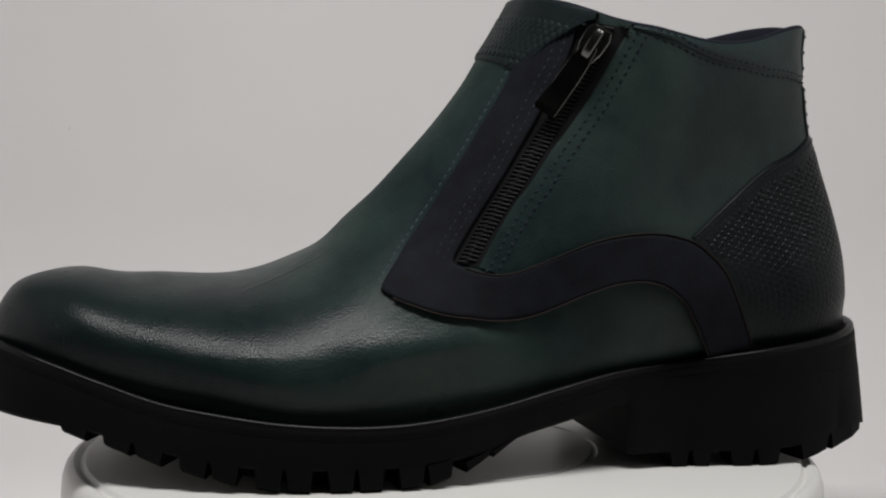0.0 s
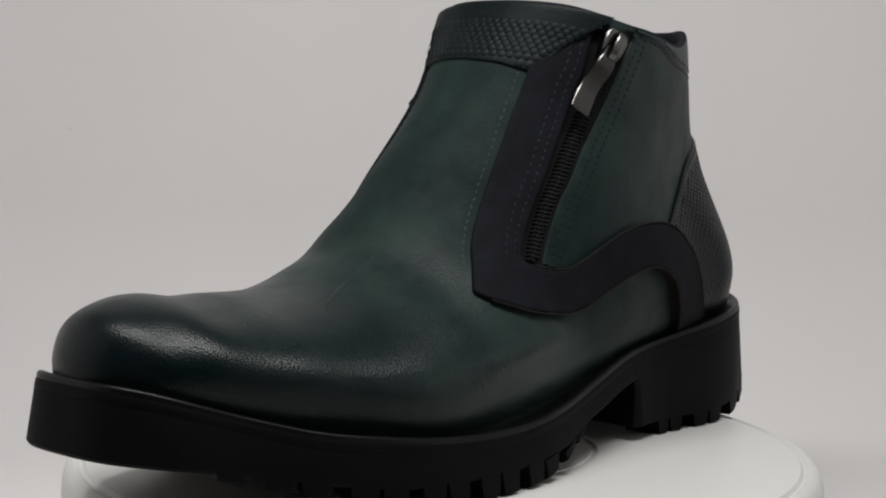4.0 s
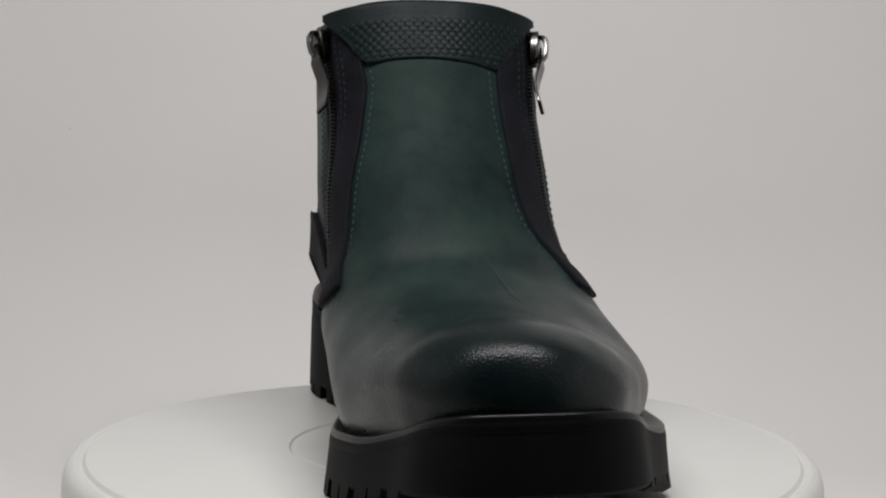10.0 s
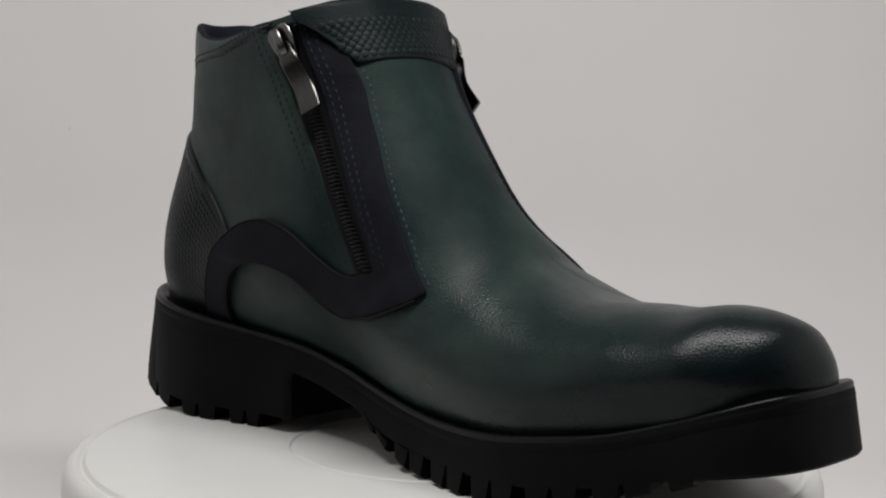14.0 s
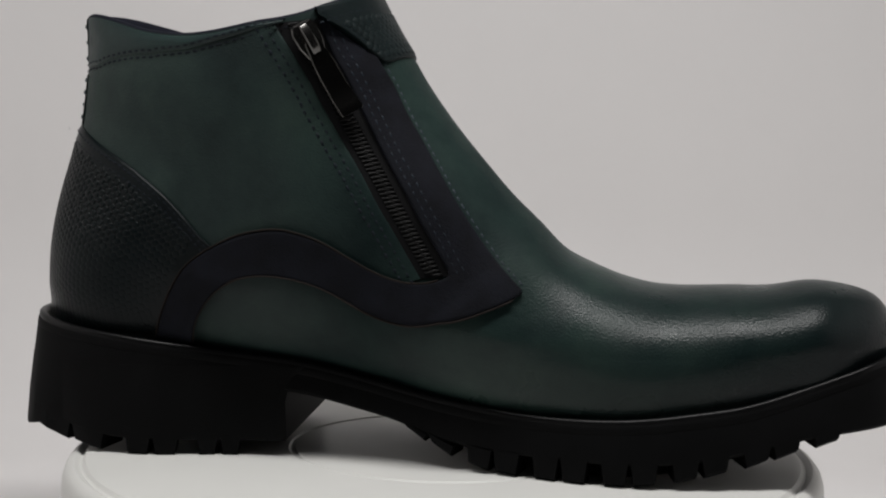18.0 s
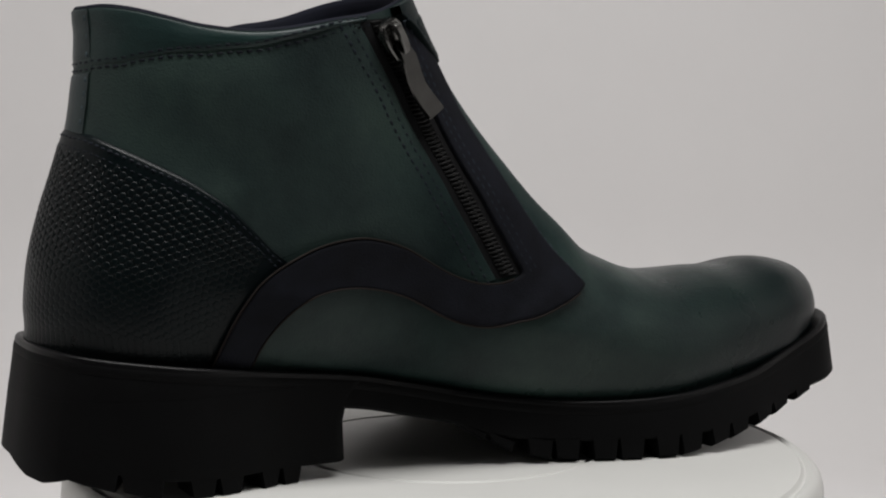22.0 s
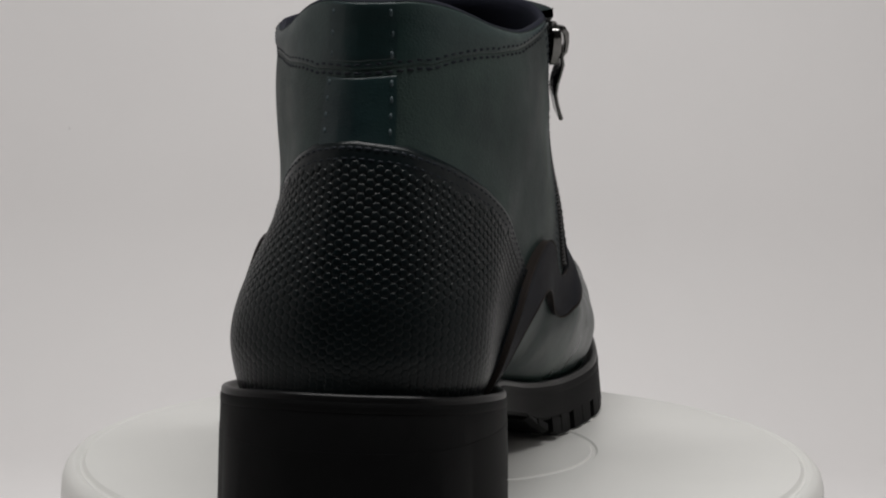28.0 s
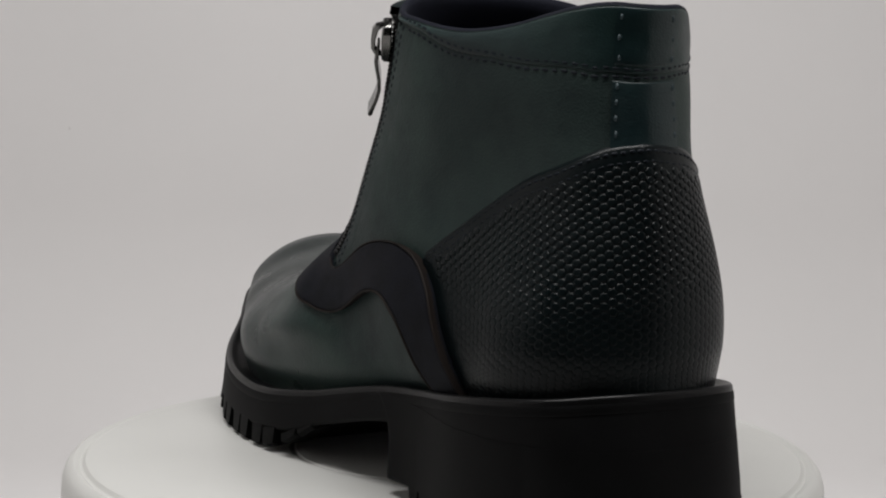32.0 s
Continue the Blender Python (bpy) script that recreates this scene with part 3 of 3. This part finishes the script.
    inner = eased(np.concatenate([zf, resample(spline(TOP), n2 + 1)[1:]]))
    SIDES[_side] = (outer, inner, zf, resample(spline(ZIP_R), n1), n1)
    tail = TAIL + (np.interp(np.arange(150), [95, 118, 140, 149], [0, 1.1, 1.2, 0.7]) if _side > 0 else 0.0)
    strap = strip("strap", outer, inner, _side, tail, NAVY, boot, "dark navy nubuck strap with wavy tail")
    for edge, way in ((inner[n1 + 2:], -1), (outer[n1 + 2:], 1)):
        rim = tail[n1 + 2:] - 0.12
        strip("raw_edge", edge + 0.0, inset(edge, 0.55 * way), _side, rim, EDGE, strap, "brownish raw leather edge", [(0, -0.2), (0, 0.98), (0.3, 1.10), (0.8, 1.12), (1, 0.98)])
    pile = Pile()
    stitches(pile, *seam_side(inset(outer[:n1 - 2], 1.5), _side, 0.05), wide=0.4)
    pile.child("stitching", EDGE_THREAD, strap)
    pile = Pile()
    stitches(pile, *seam_side(inset(zf, 2.2), _side, 1.55))
    stitches(pile, *seam_side(inset(zf, 4.4), _side, 1.55), pitch=2.9)
    pile.child("stitching", THREAD, strap)
    # folded front edge of the quarter, with two rows of stitching
    zr = SIDES[_side][3]
    back = zr + np.array([-15.0, -5.0])
    placket = strip("placket", zr, back, _side, 0.5, GREEN, boot, "", [(0, -0.5), (0, 0.4), (0.03, 0.85), (0.07, 1.0), (0.2, 1.0), (0.35, 0.85), (0.5, 0.55), (0.7, 0.22), (0.85, 0.02), (1, -0.2)])
    pile = Pile()
    stitches(pile, *seam_side(zr + np.array([-2.6, -1.2]), _side, 0.52), pitch=2.6, length=1.8, wide=0.5, high=0.3)
    stitches(pile, *seam_side(zr + np.array([-5.2, -2.4]), _side, 0.48), pitch=2.6, length=1.8, wide=0.5, high=0.3)
    pile.child("stitching", NAVY_THREAD, placket)
    # zipper
    mid = (zf + zr) / 2
    zipper = strip("zipper", zf + (zf - zr) * 0.2, zr + (zr - zf) * 0.2, _side, 0.25, TAPE, boot, "black coil zipper with gunmetal slider", [(0, 0), (0.2, 1), (0.5, 1.2), (0.8, 1), (1, 0)])
    pile = Pile()
    L = np.linalg.norm(np.diff(mid, axis=0), axis=1).sum()
    m = int(L / 1.45)
    c = resample(mid, m)
    w = resample(zf - zr, m)
    w = w / np.linalg.norm(w, axis=1, keepdims=True)
    t = np.gradient(c, axis=0)
    t /= np.linalg.norm(t, axis=1, keepdims=True)
    for sgn in (1, -1):
        q = c + t * 0.5 * sgn
        pts = []
        for a, o, r in ((2.6, 0.4, 0.36), (1.4, 1.0, 0.42), (-0.2, 1.1, 0.42), (-0.8, 0.6, 0.3)):
            for dx, do in ((-r, 0.0), (0.0, r), (r, 0.0), (0.0, -r)):
                e = q + w * a * sgn + t * dx
                pts.append(on_side(e[:, 0], e[:, 1], _side, np.full(m, o + do)))
        f = []
        for k in range(3):
            f += [(4 * k + j, 4 * k + (j + 1) % 4, 4 * k + 4 + (j + 1) % 4, 4 * k + 4 + j) for j in range(4)]
        f += [(0, 1, 2, 3), (12, 13, 14, 15)]
        for i in range(1, m - 1):
            pile.add([p[i] for p in pts], f)
    pile.child("teeth", TOOTH, zipper, "black coil teeth")
    # slider and pull
    top, low = PULL[_side]
    P, Q = on_side(top[0], top[1], _side, np.array(1.5)), on_side(0.6 * top[0] + 0.4 * low[0], 0.6 * top[1] + 0.4 * low[1], _side, np.array(-1.0))
    run = (Q - P) / np.linalg.norm(Q - P)
    up = on_side(top[0], top[1], _side, np.array(2.2)) - P
    up = up - run * up.dot(run)
    up /= np.linalg.norm(up)
    acr = np.cross(up, run)

    def place(pts):
        return [P + run * a + acr * b + up * c for a, b, c in pts]

    def slab_run(stations, name, mat, parent, label="", skew=0.0):
        """A bar with rounded edges: stations of (along, half width, low, high)."""
        pile, n = Pile(), 8
        pts = []
        for a, hw, lo, hi in stations:
            e = min(0.35, hw * 0.4, (hi - lo) * 0.4)
            m = skew * (a - 4)
            pts += place([(a, m - hw + e, lo), (a, m + hw - e, lo), (a, m + hw, lo + e), (a, m + hw, hi - e), (a, m + hw - e, hi), (a, m - hw + e, hi), (a, m - hw, hi - e), (a, m - hw, lo + e)])
        f = grid_faces(len(stations), n, True)
        f += [tuple(range(n))[::-1], tuple((len(stations) - 1) * n + k for k in range(n))]
        pile.add(pts, f)
        ob = pile.child(name, mat, parent, label)
        ob.data.set_sharp_from_angle(angle=radians(35))
        return ob
    slider = slab_run([(-3.4, 2.6, 0.2, 2.0), (-2.8, 3.5, 0, 2.7), (-0.5, 4.4, 0, 3.0), (4.0, 4.2, 0, 3.0), (8.2, 3.0, 0, 2.7), (9.2, 2.3, 0.2, 2.1)], "slider", CHROME, boot, "dark chrome zipper slider with pull tab")
    slab_run([(-2.9, 0.9, 2.5, 3.3), (-2.3, 1.25, 2.5, 4.9), (-0.8, 1.45, 4.0, 5.9), (2.5, 1.5, 4.8, 6.2), (5.6, 1.45, 4.7, 6.0), (7.4, 1.3, 2.6, 5.0), (8.0, 1.0, 2.5, 3.4)], "bridge", CHROME, slider)
    slab_run([(3.2, 1.9, 3.5, 4.1), (4.0, 2.5, 3.3, 4.2), (7.6, 2.9, 3.5, 4.6), (9.2, 3.3, 3.7, 4.9), (12.0, 3.5, 3.3, 4.4), (16.0, 3.6, 2.5, 3.6), (19.5, 3.6, 2.3, 3.4), (23.0, 3.8, 3.0, 4.1), (26.0, 3.9, 3.9, 5.1), (28.4, 3.9, 4.5, 6.0), (29.0, 3.6, 4.8, 5.9)], "pull_tab", METAL, slider, "gunmetal pull tab with bent end", SWING[_side] * math.copysign(1, acr[0]))
    # frayed upper ends of the tape
    pile = Pile()
    for base in (zf[0], zr[0]):
        for k in range(46):
            b = base + np.array([random.uniform(-3.4, 2.4), random.uniform(-2.6, 0.6)])
            p = on_side(b[0], b[1], _side, np.array(random.uniform(-1.2, 1.2)))
            t = p + np.array([random.uniform(-1.6, 1.6), random.uniform(-1.3, 1.3), random.uniform(0.3, 1.7)])
            r = random.uniform(0.16, 0.4)
            pile.add([p + [r, 0, 0], p + [-r / 2, r, 0], p + [-r / 2, -r, 0], t], [(0, 1, 3), (1, 2, 3), (2, 0, 3), (0, 2, 1)])
    pile.child("frayed_end", TAPE, zipper, "frayed black tape end")

# heel counter
_us = np.linspace(-0.44, 0.44, 150)


def counter_top(u):
    return np.where(np.asarray(u) > 0, line(np.abs(u), list(zip(*COUNTER[1]))), line(np.abs(u), list(zip(*COUNTER[-1]))))


_top = counter_top(_us)
counter = around("heel_counter", _us, np.interp(np.abs(_us), *COUNTER_LOW), _top, 1.1, COUNTER_MAT, boot, "near-black embossed leather heel counter", rows=40)
pile = Pile()
for off in (0.012, 0.028):
    stitches(pile, *seam_around(_us, np.maximum(_top - off, 0.01), 1.12), pitch=2.4, length=1.7, wide=0.4, high=0.3)
pile.child("stitching", NAVY_THREAD, counter)


def pads(pile, us_lim, v_lim, pitch, out, size, high, accept, smooth_to=-100.0, columns=True):
    """Columns of small raised hexagonal pads on the skin, shallower low down."""
    fine = np.linspace(us_lim[0], us_lim[1], 500)
    many = np.linspace(v_lim[0], v_lim[1], 400)
    c = skin(wrap(np.full(400, 0.5 * (us_lim[0] + us_lim[1]))), many)
    arc = np.r_[0, np.cumsum(np.linalg.norm(np.diff(c, axis=0), axis=1))]
    for row, v in enumerate(np.interp(np.arange(0, arc[-1], pitch * (0.5 if columns else 0.866)), arc, many)):
        p = skin(wrap(fine), np.full(500, v))
        s = np.r_[0, np.cumsum(np.linalg.norm(np.diff(p, axis=0), axis=1))]
        s -= np.interp(0.5 * (us_lim[0] + us_lim[1]), fine, s)
        wide = pitch * (1.732 if columns else 1.0)
        k = np.arange(math.ceil(s[0] / wide), math.floor(s[-1] / wide)) * wide + (row % 2) * wide / 2
        uu = np.interp(k, s, fine)
        uu = uu[accept(uu, v)]
        if len(uu):
            e = 0.006
            vv = np.full(len(uu), v)
            o = out(uu) if callable(out) else np.full(len(uu), out)
            c, n2 = skin(wrap(uu), vv, o), skin(wrap(uu), vv, o + 1.0)
            t = skin(wrap(uu + e), vv, o) - skin(wrap(uu - e), vv, o)
            t /= np.maximum(np.linalg.norm(t, axis=1, keepdims=True), 1e-9)
            n = n2 - c
            n /= np.maximum(np.linalg.norm(n, axis=1, keepdims=True), 1e-9)
            w = np.cross(n, t)
            for i in range(len(uu)):
                ring = []
                fade = high * min(1.0, max(0.22, (c[i][2] - smooth_to) / 16))
                for rad, h in ((size, -0.06), (size * 0.9, fade * 0.75), (size * (0.66 if columns else 0.82), fade)):
                    for a in range(6):
                        ang = a * math.pi / 3 + (0.0 if columns else math.pi / 6)
                        ring.append(c[i] + (t[i] * math.cos(ang) + w[i] * math.sin(ang)) * rad + n[i] * h)
                f = [(6 * q + a, 6 * q + (a + 1) % 6, 6 * q + 6 + (a + 1) % 6, 6 * q + 6 + a) for q in (0, 1) for a in range(6)] + [tuple(range(12, 18))]
                pile.add(ring, f)


pile = Pile()
pads(pile, (-0.44, 0.44), (0.02, 0.79), 2.45, 1.1, 1.30, 0.26, lambda u, v: (v > np.interp(np.abs(u) + 0.02, *COUNTER_LOW) + 0.02) & (v < counter_top(u) - 0.035), 60.0)
tagged(pile.child("embossing", COUNTER_MAT, counter, "embossed hexagonal honeycomb pattern"), kind="stuff")

# padded collar round the heel, and the strip down the back
def padded(v, lo, hi, thick, puff):
    """Height of a padded piece over the skin, where a seam runs across it."""
    k = np.clip((np.asarray(v, float) - lo) / np.maximum(np.asarray(hi, float) - lo, 1e-6), 0, 1)
    return thick + puff * np.sin(np.pi * k) ** 0.8 + 0.02


_us = np.linspace(-COLLAR_U[-1], COLLAR_U[1], 130)
_seam = np.interp(_us, *SEAM)
collar = around("collar", _us, _seam, np.full(130, 0.998), 0.16, COLLAR_MAT, boot, "padded dark green leather collar", rows=18, puff=0.7, wrinkle=0.12)
pile = Pile()
stitches(pile, *seam_around(_us, _seam + 0.006, padded(_seam + 0.006, _seam, 0.998, 0.16, 0.7)), pitch=2.8, length=2.0, wide=0.45, high=0.35)
stitches(pile, *seam_around(_us, _seam - 0.006, 0.1), pitch=2.8, length=2.0, wide=0.45, high=0.35)
pile.child("stitching", NAVY_THREAD, collar)
_us = np.linspace(STRIP[0], STRIP[1], 24)
strip_low = around("back_strip", _us, np.full(24, 0.77), np.interp(_us, *SEAM) - 0.012, 0.4, STRIP_MAT, boot, "dark green leather strip down the heel", rows=14, puff=0.2, wrinkle=0.15)
strip_up = around("back_strip", _us, np.interp(_us, *SEAM) + 0.010, np.full(24, 0.999), 0.5, STRIP_MAT, boot, "dark green leather strip down the heel", rows=14, puff=0.7, wrinkle=0.15)
for ob, v0, v1, lo, hi, thick, puff in ((strip_low, COUNTER[1][1][0] + 0.01, float(np.interp(0, *SEAM)) - 0.02, 0.77, float(np.interp(0, *SEAM)) - 0.012, 0.4, 0.2),
                                        (strip_up, float(np.interp(0, *SEAM)) + 0.02, 0.985, float(np.interp(0, *SEAM)) + 0.010, 0.999, 0.5, 0.7)):
    pile = Pile()
    for u in (STRIP[0] + 0.012, STRIP[1] - 0.012):
        vs = np.linspace(v0, v1, 40)
        stitches(pile, *seam_around(np.full(40, u), vs, padded(vs, lo, hi, thick, puff) + 0.08), pitch=3.0, length=1.7, wide=0.42, high=0.4)
    pile.child("stitching", PALE, ob, "pale teal thread")

# front collar panel; its ends stand off like small wings
def wing(u):
    k = np.clip((np.abs(np.asarray(u, float) - 0.995) - 0.1) / 0.2, 0, 1)
    return 0.8 + np.where(np.asarray(u) > 1, 3.6, 2.4) * k * k * (3 - 2 * k)


_us = np.linspace(FC[0], FC[1], 90)
_lo = np.interp(_us, *FC_LOW)
front_collar = around("front_collar", _us, _lo, np.full(90, 0.999), wing(_us), PANEL_MAT, boot, "dark embossed leather panel across the front collar", rows=16)
pile = Pile()
for _end in (_us < 0.86, _us > 1.14):
    stitches(pile, *seam_around(_us[_end], _lo[_end] + 0.010, wing(_us[_end])), pitch=2.3, length=1.6, wide=0.24, high=0.2)
stitches(pile, *seam_around(_us, np.full(90, 0.978), wing(_us)), pitch=2.3, length=1.6, wide=0.24, high=0.2)
pile.child("stitching", THREAD, front_collar)
pile = Pile()
pads(pile, (FC[0] + 0.02, FC[1] - 0.02), (0.86, 0.97), 3.1, wing, 1.62, 0.24, lambda u, v: (v > np.interp(u, *FC_LOW) + 0.008) & (v < 0.968) & (np.abs(u - 0.995) < 0.27), columns=False)
tagged(pile.child("embossing", PANEL_MAT, front_collar, "embossed hexagonal honeycomb pattern"), kind="stuff")

# ---------------------------------------------------------------- sole
_n = 130


def ring_mesh(name, rings, mat, parent, label=""):
    """A body from closed rings of equal length, capped at both ends by strips between its two sides."""
    m = len(rings[0])
    v, f = np.concatenate(rings), grid_faces(len(rings), m, True, True)
    for row, flip in ((0, False), (len(rings) - 1, True)):
        o = row * m
        for k in range(m // 2):
            q = [o + k, o + k + 1, o + (m - k - 1) % m, o + (m - k) % m]
            q = [i for i, j in zip(q, q[1:] + q[:1]) if i != j]
            if len(set(q)) > 2:
                f.append(tuple(q[::-1] if flip else q))
    ob = child(name, mesh_of(name, v * MM, f, mat), parent, label)
    ob.data.set_sharp_from_angle(angle=radians(40))
    return ob


def level(fz, grow=0.0, lean=True, lo=None, hi=None):
    """Ring of the sole at a height given as a function of x; the wall leans out downwards."""
    r = sole_ring(_n, 0.0, lo, hi)
    z = fz(r[:, 0])
    g = grow + (flare(r[:, 0]) * np.maximum(feather(r[:, 0]) - z, 0) if lean else 0)
    return np.column_stack([shift(r, g), z])


welt = ring_mesh("welt", [level(lambda x: feather(x) + d, g, False) for g, d in ((-9, -1.0), (-4.6, -0.6), (-3.2, 0.1), (-2.2, 0.8), (-1.4, 1.0), (-0.8, 0.85), (-0.4, 0.4), (-0.25, -0.3), (-0.3, -1.6))], WELT, boot, "glossy black welt")
outsole = ring_mesh("outsole", [level(lambda x: feather(x) + d, g, False) for g, d in ((-9, -2.2), (-1.2, -2.2), (-0.6, -1.1), (-0.2, -0.9), (0.0, -1.3))] +
                    [level(lambda x: feather(x) - 3.2, 0.0), level(lambda x: feather(x) - 3.6, -0.22), level(lambda x: feather(x) - 4.0, -0.1), level(lambda x: body_bottom(x) + 1.0), level(body_bottom, -0.8), level(body_bottom, -4)], RUBBER, boot, "black rubber outsole")
ring_mesh("tread", [level(lambda x: body_bottom(x) + 0.8, -9.5, False), level(lambda x: np.where(x > -14, np.minimum(sole_bottom(x) + 1.0, body_bottom(x) + 0.5), body_bottom(x) + 0.5), -9.5, False)], RUBBER, outsole, "black rubber tread between the cleats")
HEEL_X = -51.5


def heel_ring(z, grow, dx=0.0):
    r = level(lambda x: heel_bottom(x) * 0 + z if z > 12 else heel_bottom(x) + z * np.clip((x + 139.5) / 7, 0.12, 1), grow, True, None, HEEL_X + dx)
    if z < 12:                                     # the inner rear corner is less worn
        r[:, 2] -= 3.4 * np.clip((-127 - r[:, 0]) / 9, 0, 1) * np.clip((centre_s(r[:, 0]) - r[:, 1]) / 14, 0, 1)
    return r


heel = ring_mesh("heel_block", [heel_ring(30, 0.06, 7.5), heel_ring(26, 0.06, 4.0), heel_ring(22.0, 0.06, 1.4), heel_ring(18.0, 0.06, 0.2), heel_ring(5.6, 0.0), heel_ring(5.1, -0.5), heel_ring(5.1, -4)], RUBBER, boot, "black rubber heel block")


def lug(x0, x1, side, depth, bot, high, parent, mat=RUBBER, tip=0.0, edge=0.5):
    """One cleat along the edge: from x0 to x1, reaching inwards by depth."""
    xs = np.linspace(x0, x1, 4)
    z1, z0 = bot(xs) + high, bot(xs)
    y1 = side * sole_half(xs, side)
    c = centre_s(xs)
    t = np.gradient(y1, xs)
    out = []
    for x, y, cc, a, b, s in zip(xs, y1, c, z1, z0, t):
        nrm = np.array([-s, 1.0]) * side / math.hypot(s, 1)
        fa, fb = flare(x) * (feather(x) - a), flare(x) * (feather(x) - b)
        o = np.array([x, cc + y])
        for j, ((gx, gy), z) in enumerate(((o + nrm * (fa - 0.05), a + 0.4), (o + nrm * (fb - 0.1), b + edge), (o + nrm * (fb - 1.7 * edge), b), (o + nrm * (fb - depth), b), (o + nrm * (fa - depth), a + 0.4))):
            out.append((gx + (tip * (1 - 2 * (x - x0) / (x1 - x0)) if 0 < j < 4 else 0.0), gy, z))
    f = grid_faces(4, 5, True, side > 0)
    f += [tuple(range(5)), tuple(range(15, 20))[::-1]]
    p = Pile()
    p.add(out, f)
    return p.child("lug", mat, parent, "", False)


for _side in (1, -1):
    for k in range(7):                             # pairs of cleats, with a slit between the two and a gap after them
        x = -10.0 + 21.6 * k
        for x0, x1, depth in ((x, x + 8.3, 17), (x + 9.0, x + 17.4, 13)):
            if x1 < 136:
                lug(x0, x1, _side, depth, sole_bottom, float(body_bottom(x0) - sole_bottom(x0)) + 0.6, outsole, tip=0.9, edge=1.2)
    x = -136.0
    for long, gap in ((13, 0.7), (12, 7.5), (8.3, 0.9), (8.2, 6.2), (6.6, 0.9), (6.6, 1.0)):
        lug(x, min(x + long, HEEL_X - 5), _side, 15, heel_bottom, 5.6, heel, tip=1.0)
        x += long + gap


def motions():
    rows = [(float(t), turn(t)) for t in range(0, 33)]
    walk(boot, rows)
    walk(platter, rows)


motions()
